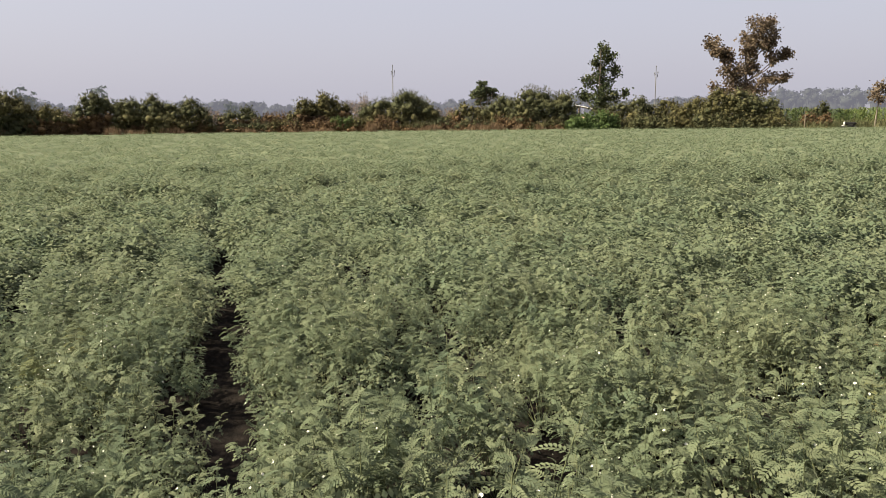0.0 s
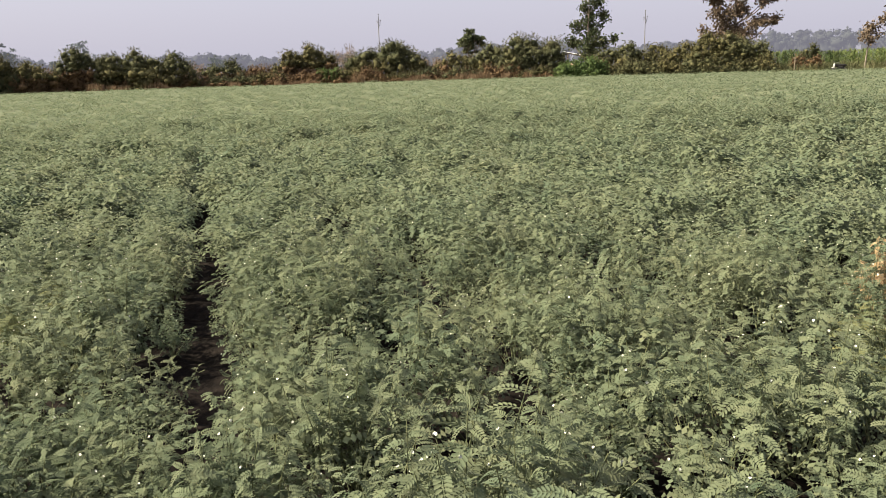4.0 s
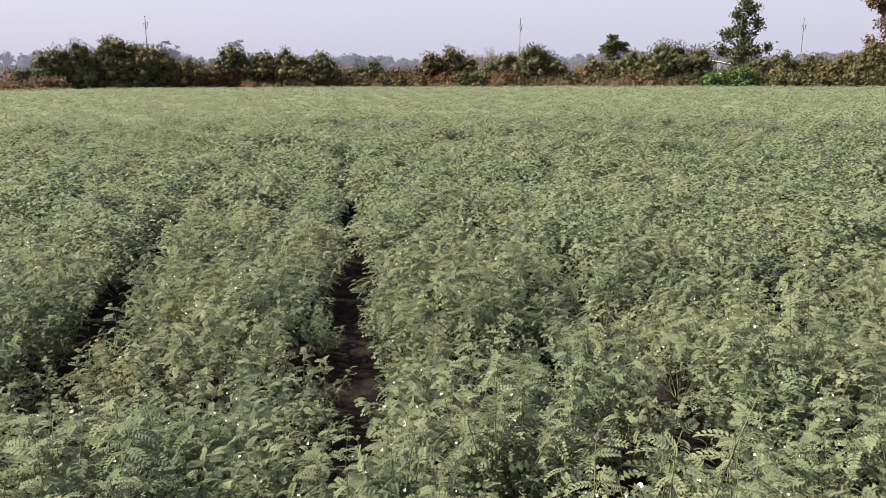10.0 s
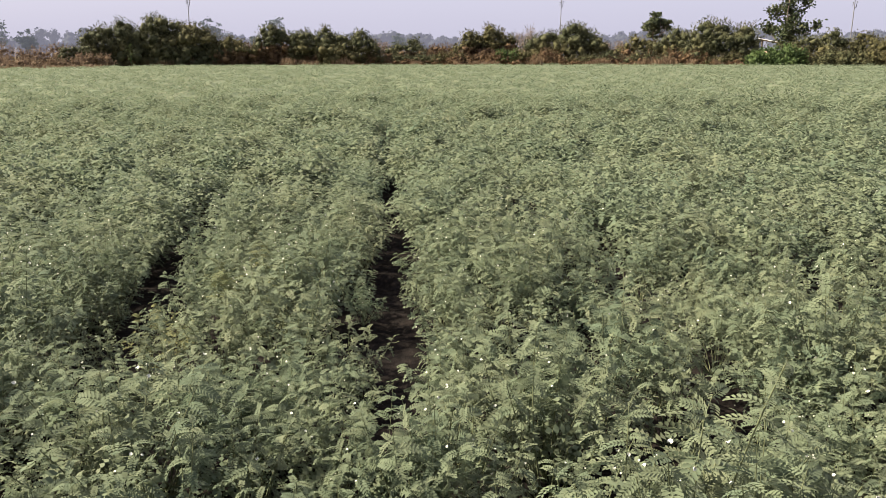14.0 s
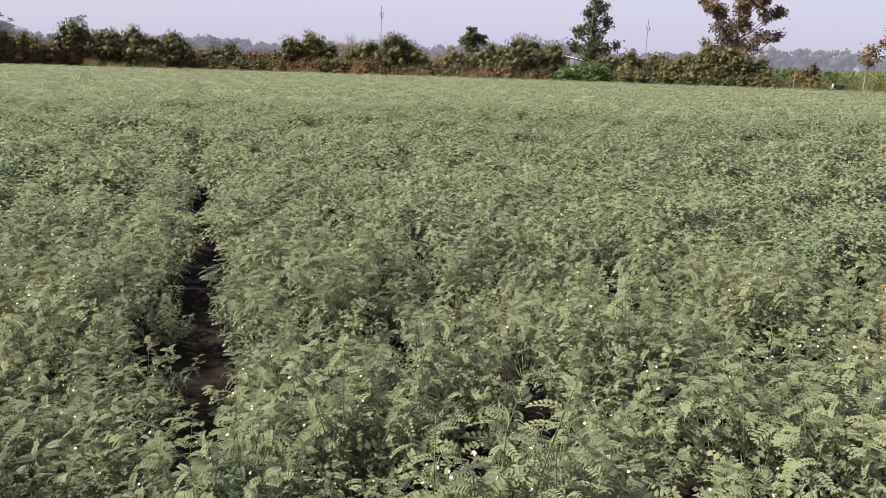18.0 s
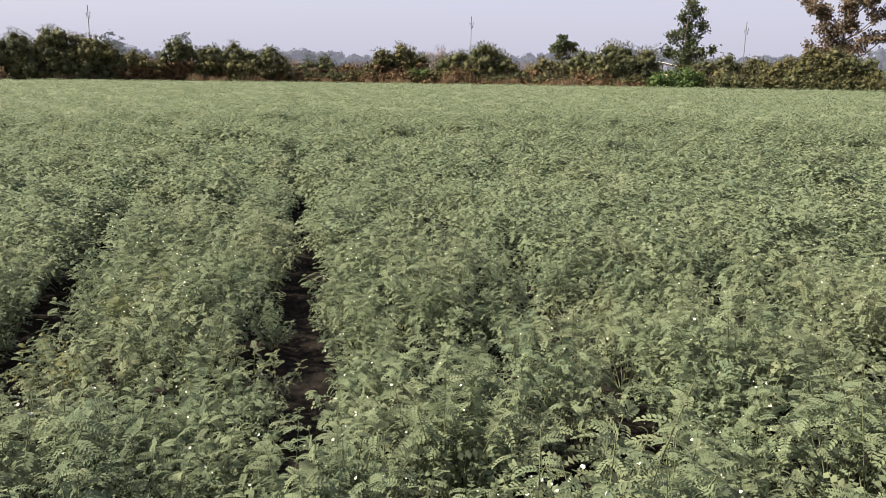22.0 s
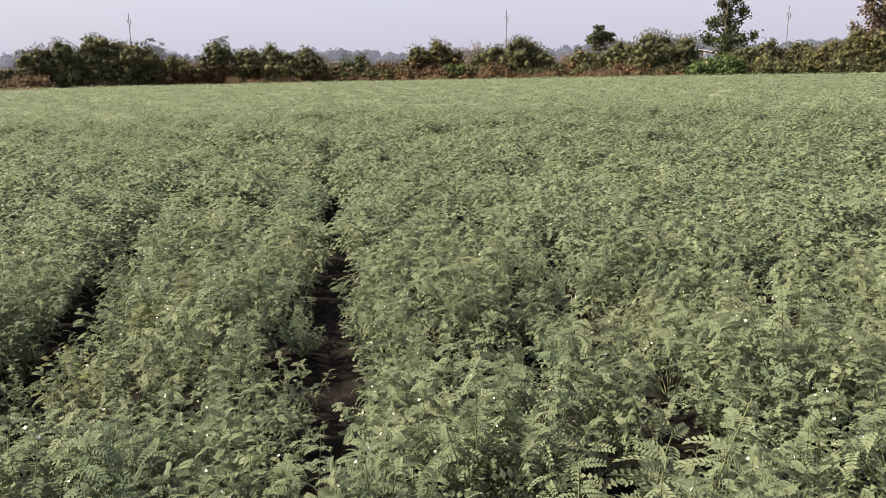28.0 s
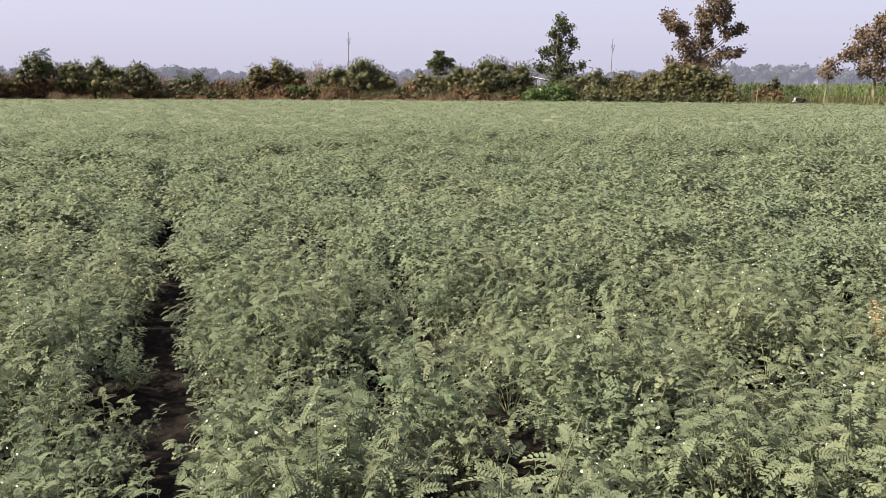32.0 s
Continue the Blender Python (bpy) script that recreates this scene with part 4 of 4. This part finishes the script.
def ring(radius, thick, wide, sides=24):
    """A tyre-like ring standing in the plane of x and z."""
    a = np.arange(sides) * 2 * np.pi / sides
    prof = [(radius - thick, -wide / 2), (radius - thick * 0.2, -wide / 2), (radius, 0), (radius - thick * 0.2, wide / 2), (radius - thick, wide / 2)]
    v = np.array([(r * math.cos(t), w, r * math.sin(t)) for t in a for r, w in prof])
    f = []
    m = len(prof)
    for i in range(sides):
        for j in range(m):
            f.append((i * m + j, i * m + (j + 1) % m, (i + 1) % sides * m + (j + 1) % m, (i + 1) % sides * m + j))
    return v, np.array(f)


def blob_part(name, centre, radii, mat, root, label="", rough=0.0):
    v, q, t = lump((0, 0, 0), (1, 1, 1), rough, 14, 10)
    v = np.sign(v) * np.abs(v) ** 0.75
    p = Pile()
    v = v * radii + centre
    p.add(v, q)
    p.add(v, t)
    return p.part(name, mat, root, label)


def build_motorcycle():
    root = new("motorcycle")
    for x, nm in ((0.66, "front_wheel"), (-0.62, "rear_wheel")):
        v, f = ring(0.30, 0.08, 0.10)
        wheel = part(nm, v + (x, 0, 0.30), [(f, 0)], M_RUBBER, root, "black rubber tyre")
        v, f = ring(0.22, 0.03, 0.06)
        part("rim", v + (x, 0, 0.30), [(f, 0)], M_IRON, wheel)
        for k in range(6):
            a = k * math.pi / 6
            c = np.array([math.cos(a), 0, math.sin(a)]) * 0.2
            Pile().add(*tube([(x, 0, 0.3) - c, (x, 0, 0.3) + c], (0.006, 0.006), 4)).part("spoke", M_IRON, wheel)
    for y in (-0.07, 0.07):
        Pile().add(*tube([(0.66, y, 0.30), (0.45, y, 0.80), (0.38, y, 0.96)], (0.022, 0.024, 0.024), 6)).part("fork", M_IRON, root)
    Pile().add(*tube([(0.42, 0, 0.80), (0.05, 0, 0.46), (-0.35, 0, 0.46), (-0.62, 0, 0.32)], (0.03, 0.035, 0.035, 0.03), 6)).add(*tube([(0.42, 0, 0.82), (-0.2, 0, 0.70), (-0.75, 0, 0.74)], (0.03, 0.03, 0.025), 6)).part("frame", M_BLACK, root)
    blob_part("engine", (0.02, 0, 0.42), (0.22, 0.15, 0.20), M_BLACK, root, rough=0.08)
    blob_part("fuel_tank", (0.14, 0, 0.80), (0.30, 0.18, 0.18), M_BLACK, root)
    blob_part("seat", (-0.34, 0, 0.80), (0.46, 0.18, 0.12), M_BLACK, root)
    blob_part("headlamp_cowl", (0.50, 0, 0.80), (0.12, 0.14, 0.17), M_WHITE, root, "white headlamp cowl")
    blob_part("front_mudguard", (0.66, 0, 0.61), (0.20, 0.06, 0.04), M_WHITE, root, "white mudguard")
    blob_part("side_panel", (-0.26, 0, 0.58), (0.38, 0.19, 0.22), M_BLACK, root)
    blob_part("tail_lamp", (-0.80, 0, 0.78), (0.07, 0.07, 0.05), M_BLACK, root)
    Pile().add(*tube([(0.28, -0.36, 1.04), (0.38, -0.18, 1.06), (0.40, 0, 1.02), (0.38, 0.18, 1.06), (0.28, 0.36, 1.04)], (0.018,) * 5, 6)).part("handlebar", M_IRON, root)
    for y in (-0.30, 0.30):
        Pile().add(*tube([(0.33, y, 1.06), (0.38, y * 1.1, 1.20)], (0.008, 0.008), 4)).part("mirror_stalk", M_IRON, root)
        blob_part("mirror", (0.38, y * 1.1, 1.22), (0.02, 0.06, 0.04), M_BLACK, root)
    Pile().add(*tube([(-0.05, -0.16, 0.30), (-0.5, -0.17, 0.34), (-0.85, -0.17, 0.40)], (0.03, 0.04, 0.045), 8)).part("exhaust", M_IRON, root)
    Pile().add(*tube([(-0.1, 0.08, 0.36), (-0.12, 0.30, 0.0)], (0.014, 0.014), 5)).part("side_stand", M_IRON, root)
    root.matrix_basis = pose(*polar(-42.65, 84.5), 0, 0, -42.65 + 138)
    tagged(root, "parked black motorcycle with a white headlamp cowl", "motorcycle")


build_motorcycle()


# ---- the chickpea crop ----
def chick_leaf(stations, fine):
    """A feathery compound leaf of unit length: small leaflets in two ranks along an arching rib, all in one piece."""
    drop = lambda x: 0.30 * x - 0.62 * x * x
    v, q = [], []
    for k in range(stations + 1):
        x = 0.92 * k / stations
        v += [(x, -0.012, drop(x)), (x, 0.012, drop(x))]
    for k in range(stations):
        q.append((2 * k, 2 * k + 2, 2 * k + 3, 2 * k + 1))
    spots = []
    for k in range(1, stations + 1):
        x = 0.92 * k / stations
        for side in (1, -1):
            spots.append((x, side, side * radians(66 - 26 * x), 0.285 - 0.15 * abs(x - 0.45), 2 * k + (1 if side > 0 else 0)))
    spots.append((0.92, 1, 0.0, 0.17, 2 * stations + 1))
    for x, side, a, size, foot in spots:
        u, w = np.array([math.cos(a), math.sin(a)]), np.array([-math.sin(a), math.cos(a)])
        half = size * (0.20 if fine else 0.235)

        def at(f, g, up):
            e = np.array([x, 0.012 * side]) + u * f * size + w * g * half
            return (e[0], e[1], drop(x) + up + 0.20 * abs(e[1]) * (1 if f < 0.7 else 0.7) - 0.5 * max(0.0, e[0] - x) * x)
        n = len(v)
        if fine:
            v += [at(0.34, 0.95, 0.014), at(0.80, 0.95, 0.010), at(1, 0, -0.018), at(0.80, -0.95, 0.010), at(0.34, -0.95, 0.014)]
            q += [(foot, n + 2, n + 1, n), (foot, n + 4, n + 3, n + 2)]
        else:
            v += [at(0.58, 1.2, 0.015), at(1, 0, -0.02), at(0.58, -1.2, 0.015)]
            q += [(foot, n + 2, n + 1, n)]
    return np.array(v, float), np.array(q)


def toothed_leaf(lobes, wide):
    """The same leaf seen from some way off: a chain of lobes along an arching rib."""
    drop = lambda x: 0.30 * x - 0.62 * x * x
    v, q = [(0, 0, 0)], []
    for k in range(lobes):
        x0, x1 = k / lobes, (k + 1) / lobes
        x = x0 + 0.62 / lobes
        w = wide * (1.0 - 0.9 * abs(x - 0.5))
        n = len(v)
        v += [(x, w, drop(x) + 0.04), (x, -w, drop(x) + 0.04), (x1, 0, drop(x1))]
        q.append((n - 1 if k else 0, n + 1, n + 2, n))
    return np.array(v, float), np.array(q)


LEAF = {3: chick_leaf(7, True), 2: chick_leaf(6, False), 1: toothed_leaf(4, 0.24), 0: toothed_leaf(2, 0.24)}


def chick_shape(seed, branches=18, leaves=17, high=0.535, wide=0.24, flat=0.46, dome=0.85, low=0.42, hang=0.20):
    """Where the stems and leaves of one bushy plant go."""
    r = np.random.default_rng(seed)
    stems, at, ways, ups, size, ends = [], [], [], [], [], []
    for k in range(branches):
        a = 2.39996 * k + 0.3 * r.normal()
        out = wide * 1.08 * math.sqrt((k + 0.3 + 0.4 * r.random()) / branches)
        end = np.array([math.cos(a) * out, math.sin(a) * out, high * (0.70 + 0.34 * r.random()) - dome * out + (0.05 if k % 4 == 1 else 0.0)])
        foot = np.array([math.cos(a) * 0.015, math.sin(a) * 0.015, -0.01])
        mid = foot * 0.4 + end * (0.55, 0.55, 0.48) + r.normal(size=3) * (0.035, 0.035, 0.0)
        t = np.linspace(0, 1, 8)[:, None]
        path = (1 - t) ** 2 * foot + 2 * t * (1 - t) * mid + t * t * end
        stems.append(path)
        ends.append(path[-1])
        for j in range(leaves):
            u = 0.14 + 0.86 * ((j + 0.6 * r.random()) / leaves) ** low
            p = np.array([np.interp(u, t[:, 0], path[:, i]) for i in range(3)])
            tang = unit(end - mid)
            b = a + j * 2.4 + 0.5 * r.normal()
            side = np.array([math.cos(b), math.sin(b), 0.0])
            rise = 0.05 + 0.38 * u ** 3 + 0.20 * r.normal()
            w = unit(side + tang * rise - (0, 0, hang + 0.28 * r.normal()))
            if u < 0.45:
                w = unit(w + np.array([math.cos(a), math.sin(a), 0]) * 1.0)
            at.append(p), ways.append(w)
            ups.append(unit(np.array([0, 0, 1.0]) + side * 0.35 + r.normal(size=3) * flat))
            size.append((0.042 + 0.030 * r.random()) * (1.0 - 0.40 * max(0, u - 0.85) / 0.15))
    return stems, np.array(at), np.array(ways), np.array(ups), np.array(size), np.array(ends)


def flower():
    """A small pea flower: a raised standard petal, two wings, a green calyx behind."""
    v = np.array([(0, 0, 0), (0.15, 0.42, 0.22), (0.12, 0.40, 0.66), (0.06, 0, 0.86), (0.12, -0.40, 0.66), (0.15, -0.42, 0.22), (0.62, 0.20, 0.16), (0.62, -0.20, 0.16), (0.48, 0, -0.22)], float)
    return v, np.array([(0, 3, 2, 1), (0, 5, 4, 3), (0, 1, 6, 8), (0, 8, 7, 5)])


FLOWER = flower()
BLOOM = mesh_of("flower", FLOWER[0], [(FLOWER[1], 0)], [M_PETAL])


def chickpea(seed, detail, leaf_mat, stem_mat, label, blooms=5, branches=18, leaves=17, curl=0.0):
    r = np.random.default_rng(seed + 1000)
    stems, at, ways, ups, size, ends = chick_shape(seed, branches, leaves)
    root = new("chickpea_plant")
    p = Pile()
    for path in stems:
        p.add(*tube(path, np.linspace(0.0030, 0.0010, len(path)), 4))
    tagged(p.part("stem", stem_mat, root), kind="stuff")
    if curl:
        ways = unit(ways + random_ways(r, len(ways)) * curl)
        size = size * 1.1
    # the lower leaves, half hidden, are simpler
    top = at[:, 2] > 0.27
    p = Pile()
    p.add(*scatter(LEAF[detail], basis(ways[top], ups[top]), at[top], size[top]))
    p.add(*scatter(LEAF[1], basis(ways[~top], ups[~top]), at[~top], size[~top] * 0.95))
    p.part("foliage", leaf_mat, root)
    if blooms:
        pick = r.choice(np.flatnonzero(at[:, 2] > 0.33), blooms, replace=False)
        d = unit(ways[pick] + (0, 0, 0.5))
        turns = basis(d, ups[pick])
        for t, c in zip(turns, at[pick] + d * 0.030 + (0, 0, 0.012)):
            fl = new("flower", BLOOM)
            fl.parent = root
            fl.matrix_basis = Matrix.Translation(c) @ Matrix([list(row) for row in t]).to_4x4() @ Matrix.Scale(0.0088, 4)
            tagged(fl, "small white pea flower")
    return tagged(root, label, "crop plant", "chickpea plants in rows")


def canopy(x, y):
    """Relative height of the crop over the plan."""
    return 0.97 + 0.09 * wave(x, y, 1.4, 0.5) + 0.26 * wave(x, y, 0.42, 1.5) + 0.08 * np.cos((np.asarray(x) / 1.225 - 0.5) * 6.283)


def hollows(x, y):
    """Small dips where the stand is thin."""
    return 0.17 * np.clip((32 - np.hypot(x, y)) / 12, 0, 1) * ((wave(x, y, 0.5, 5.0) > 0.52) & (wave(x, y, 2.6, 3.0) > -0.15))


# open strips between the beds: x, from y, to y, half-width
STRIPS = ((-0.05, 2.35, 3.1, 0.235), (0.02, 3.1, 4.4, 0.245), (0.02, 4.4, 5.6, 0.26), (-0.02, 5.6, 7.6, 0.25), (-0.03, 7.6, 12.6, 0.22),
          (-1.38, 3.2, 3.9, 0.25), (-1.24, 3.9, 4.5, 0.26), (-1.36, 4.5, 5.8, 0.28), (-1.46, 5.8, 7.0, 0.26), (-1.54, 7.0, 9.2, 0.22),
          (-0.66, 5.2, 6.1, 0.19), (-0.64, 2.9, 3.4, 0.16), (-1.0, 2.6, 3.0, 0.18), (-2.7, 3.2, 3.7, 0.2), (-1.95, 2.5, 3.0, 0.19), (-2.8, 4.6, 5.5, 0.20),
          (1.30, 2.7, 4.7, 0.18), (1.14, 1.5, 2.5, 0.11), (2.46, 2.3, 3.1, 0.20), (0.66, 2.2, 2.6, 0.12), (1.10, 6.4, 8.6, 0.18), (2.6, 3.9, 4.4, 0.17), (3.3, 5.0, 5.8, 0.18),
          (-3.05, 2.8, 3.3, 0.2), (-4.2, 4.6, 5.3, 0.18), (-5.6, 7.8, 8.9, 0.22), (-4.15, 8.0, 9.0, 0.2), (5.2, 9.6, 10.6, 0.20), (7.0, 9.2, 10.2, 0.22), (7.7, 7.3, 8.2, 0.20), (4.0, 6.7, 7.6, 0.18))


def in_strip(x, y, pad=0.0):
    x, y = np.asarray(x), np.asarray(y)
    hit = np.zeros(np.broadcast(x, y).shape, bool)
    for sx, y0, y1, half in STRIPS:
        wob = 0.045 * np.sin(y * 2.6 + sx)
        hit |= (np.abs(x - sx - wob) < half + pad) & (y > y0) & (y < y1)
    return hit


def plant_spots():
    """Feet of the plants: beds of four rows between slightly wider furrows."""
    r = np.random.default_rng(44)
    out = []
    for bed in range(-17, 17):
        for row in (0.165, 0.463, 0.762, 1.06):
            x = bed * 1.225 + row
            y = np.arange(-3.0, 21.0, 0.27)
            y = y + r.normal(size=len(y)) * 0.06
            out.append(np.stack([x + r.normal(size=len(y)) * 0.05, y, 0 * y], -1))
    p = np.concatenate(out)
    # a few weak plants close the near end of the main furrow
    p = np.concatenate([p, [(-0.06, 2.15, 0), (0.07, 1.95, 0), (-0.03, 1.7, 0), (0.05, 1.45, 0)]])
    # feet crowd along the sides of the open strips
    for sx, y0, y1, half in STRIPS:
        d = p[:, 0] - sx - 0.045 * np.sin(p[:, 1] * 2.6 + sx)
        inside = (np.abs(d) < half) & (p[:, 1] > y0) & (p[:, 1] < y1) & (r.random(len(p)) > 0.16)
        p[inside, 0] += np.where(d[inside] >= 0, half - d[inside], -half - d[inside])
    far = np.hypot(p[:, 0], p[:, 1])
    az = bearing(p[:, 0], p[:, 1])
    keep = (far > 1.25) & (far < np.where((az > -60) & (az < 49), 20.5, 11.0)) & (az > -86) & (az < 86) & (p[:, 1] > 0.45)
    keep &= r.random(len(p)) > 0.08 + 0.20 * (wave(p[:, 0], p[:, 1], 0.5, 9.0) > 0.6)
    # the stand opens up a little close by on one side
    keep &= ~((p[:, 0] > 0.4) & (far < 3.8) & (r.random(len(p)) < 0.10))
    return p[keep], far[keep]


def build_crop():
    r = np.random.default_rng(45)
    spots, far = plant_spots()
    az = bearing(spots[:, 0], spots[:, 1])
    side = (az < -64) | (az > 53)   # the stand goes on along the field's edge
    order = np.argsort(far + 50 * side)
    near, rest = order[:300], order[300:]
    GREEN_LABEL = "leafy grey-green chickpea plant with small white flowers"
    hi = [chickpea(500 + k, 3, M_CHICK, M_STEM, GREEN_LABEL, blooms=4 + k % 4) for k in range(7)]
    lo = [chickpea(520 + k, 2, M_CHICK, M_STEM, GREEN_LABEL, blooms=4 + k % 4) for k in range(6)]
    yellow = chickpea(540, 3, M_CHICK_YELLOW, M_STEM, "yellowing chickpea plant in the green crop", blooms=3)
    used = set()
    # the plants that are turning yellow: the ones nearest to these places
    sickly = {int(near[np.argmin(np.hypot(spots[near, 0] - a, spots[near, 1] - b))]) for a, b in ((2.72, 2.05), (2.98, 2.25), (3.1, 2.5), (-1.62, 2.25), (-0.85, 3.75), (-1.05, 3.45))}
    for i, k in enumerate(near):
        x, y, _ = spots[k]
        kinds = hi if i < 80 else lo
        kind = kinds[int(r.integers(len(kinds)))]
        sick = k in sickly
        if math.hypot(x - 3.56, y - 3.10) < 0.17:
            continue
        if sick:
            kind = yellow
        s = (0.78 + 0.36 * r.random()) * float(canopy(x, y)) * (0.55 if in_strip(x, y, -0.08) else 1.0)
        # plants beside an open strip lean over their own bed
        lean = 10 if in_strip(x + 0.06, y) else -10 if in_strip(x - 0.06, y) else 0
        m = pose(x, y, 0, 0, -lean * 0.4, 0) @ pose(0, 0, 0, 6 * r.normal(), 6 * r.normal(), 360 * r.random())
        if kind in used:
            ob = copy_thing(kind, m)
        else:
            ob = kind
            used.add(kind)
            ob.matrix_basis = m
        ob.scale = (s, s, s * (0.92 + 0.16 * r.random()))
    dead = chickpea(560, 3, M_CHICK_DEAD, M_STEM_DEAD, "dried-up orange-brown chickpea plant in the green crop", blooms=0, branches=22, leaves=22, curl=0.6)
    dead.matrix_basis = pose(3.56, 3.10, 0, 0, 0, 40) @ Matrix.Diagonal((0.74, 0.74, 0.95, 1))

    # plants farther in: leaves, stems and flowers merged
    shapes = [chick_shape(600 + k, 15, 12, flat=0.30, high=0.535, wide=0.225, dome=0.80, low=0.36, hang=0.12) for k in range(8)]
    leaf, bloom = Pile(), Pile()
    which = r.integers(len(shapes), size=len(rest))
    # close plants feathery, farther ones simpler, those off to the sides thinner
    zone = np.where(far > 11, 3, np.where(side, 2, np.where(far < 7.5, 0, 1)))
    for w, kind in [(w, k) for w in range(len(shapes)) for k in range(4)]:
        idx = rest[(which == w) & (zone[rest] == kind)]
        if not len(idx):
            continue
        # of those off to the sides every other leaf, of the farthest the upper half
        pick = np.arange(len(shapes[w][1]))[::2 if kind == 2 else 1]
        if kind == 3:
            pick = np.argsort(-shapes[w][1][:, 2])[:105]
        at, ways, ups, size = (a[pick] for a in shapes[w][1:5])
        n = len(idx)
        ang = r.random(n) * 6.283
        c, s = np.cos(ang), np.sin(ang)
        rot = np.stack([np.stack([c, -s, 0 * c], -1), np.stack([s, c, 0 * c], -1), np.stack([0 * c, 0 * c, 1 + 0 * c], -1)], 1)
        k = (0.78 + 0.38 * r.random(n)) * canopy(spots[idx, 0], spots[idx, 1]) * np.where(in_strip(spots[idx, 0], spots[idx, 1], -0.08), 0.55, 1.0)
        P = (np.einsum("nij,mj->nmi", rot, at) * k[:, None, None] + spots[idx][:, None]).reshape(-1, 3)
        W = np.einsum("nij,mj->nmi", rot, ways).reshape(-1, 3)
        U = np.einsum("nij,mj->nmi", rot, ups).reshape(-1, 3) + (0, 0, 0.9 if kind == 3 else 0.0)
        S = ((1.55, 1.88, 2.5, 2.15)[kind] * size[None] * k[:, None]).ravel()
        v, f = scatter(LEAF[0 if kind else 1], basis(W, U), P, S)
        leaf.add(v, f)
        m = r.random(len(P)) < 0.020
        d = unit(W[m] + (0, 0, 0.6))
        v, f = scatter(FLOWER, basis(d, U[m]), P[m] + d * 0.03 + (0, 0, 0.02), np.full(m.sum(), 0.0095))
        bloom.add(v, f)
    crop = tagged(new("chickpea_crop"), "wide grey-green field of flowering chickpeas", "crop", kind="stuff")
    leaf.part("foliage", M_CHICK, crop)
    bloom.part("flowers", M_PETAL, crop)

    # the far field: a ruffled leaf surface with sprays of leaf standing out of it
    az = np.radians(np.linspace(-100, 90, 420))
    rings = np.geomspace(11.5, 110, 190)
    lim = edge(np.degrees(az))
    R = np.minimum(rings[:, None], lim[None] + 0 * rings[:, None])
    x, y = -np.sin(az) * R, np.cos(az) * R
    g = np.random.default_rng(46)
    z = 0.46 * canopy(x, y) - 0.115 - hollows(x, y) - 0.17 * np.clip((21 - rings[:, None]) / 3, 0, 1) + g.normal(size=x.shape) * 0.02
    z = np.where(rings[:, None] >= lim[None] - 0.3, 0.02, z)
    v = np.stack([x + g.normal(size=x.shape) * 0.03, y, z], -1).reshape(-1, 3)
    n = len(az)
    i = (np.arange(len(rings) - 1)[:, None] * n + np.arange(n - 1)).ravel()
    part("far_canopy", v, [(np.stack([i, i + n, i + n + 1, i + 1], -1), 0)], M_CHICK, crop)
    # tufts of leaf, thinning with distance as the eye would have it
    N, K = 46000, 8
    a = g.uniform(-84, 84, N)
    top = edge(a) - 0.2
    rr = 18.5 * (top / 18.5) ** (g.random(N) ** 0.85)
    x, y = -np.sin(np.radians(a)) * rr, np.cos(np.radians(a)) * rr
    grow = 0.9 + rr / 55
    z = 0.46 * canopy(x, y) - 0.07 + g.normal(size=N) * 0.035
    ang = g.random((N, K)) * 6.283
    out = 0.15 * grow[:, None] * np.sqrt(g.random((N, K)))
    side = np.stack([np.cos(ang), np.sin(ang), 0 * ang], -1)
    at = np.stack([x, y, z], -1)[:, None] + side * out[..., None]
    at[..., 2] += 0.06 - 1.6 * out ** 2 / grow[:, None]
    ways = unit(side + g.normal(size=(N, K, 3)) * (0.4, 0.4, 0.25))
    ups = unit(np.array([0, 0, 1.0]) + side * 0.36 + g.normal(size=(N, K, 3)) * 0.24)
    size = (0.085 * grow)[:, None] * (0.7 + 0.6 * g.random((N, K)))
    v, f = scatter(LEAF[0], basis(ways.reshape(-1, 3), ups.reshape(-1, 3)), at.reshape(-1, 3), size.ravel())
    part("far_foliage", v, [(f, 0)], M_CHICK, crop)
    N = 1600
    a = g.uniform(-60, 50, N)
    rr = 19.5 * (2.2) ** g.random(N)
    at = np.stack([-np.sin(np.radians(a)) * rr, np.cos(np.radians(a)) * rr, 0 * rr], -1)
    at[:, 2] = 0.46 * canopy(at[:, 0], at[:, 1]) + 0.03
    v, f = scatter(FLOWER, basis(random_ways(g, N), random_ways(g, N)), at, np.full(N, 0.011))
    part("far_flowers", v, [(f, 0)], M_PETAL, crop)


build_crop()
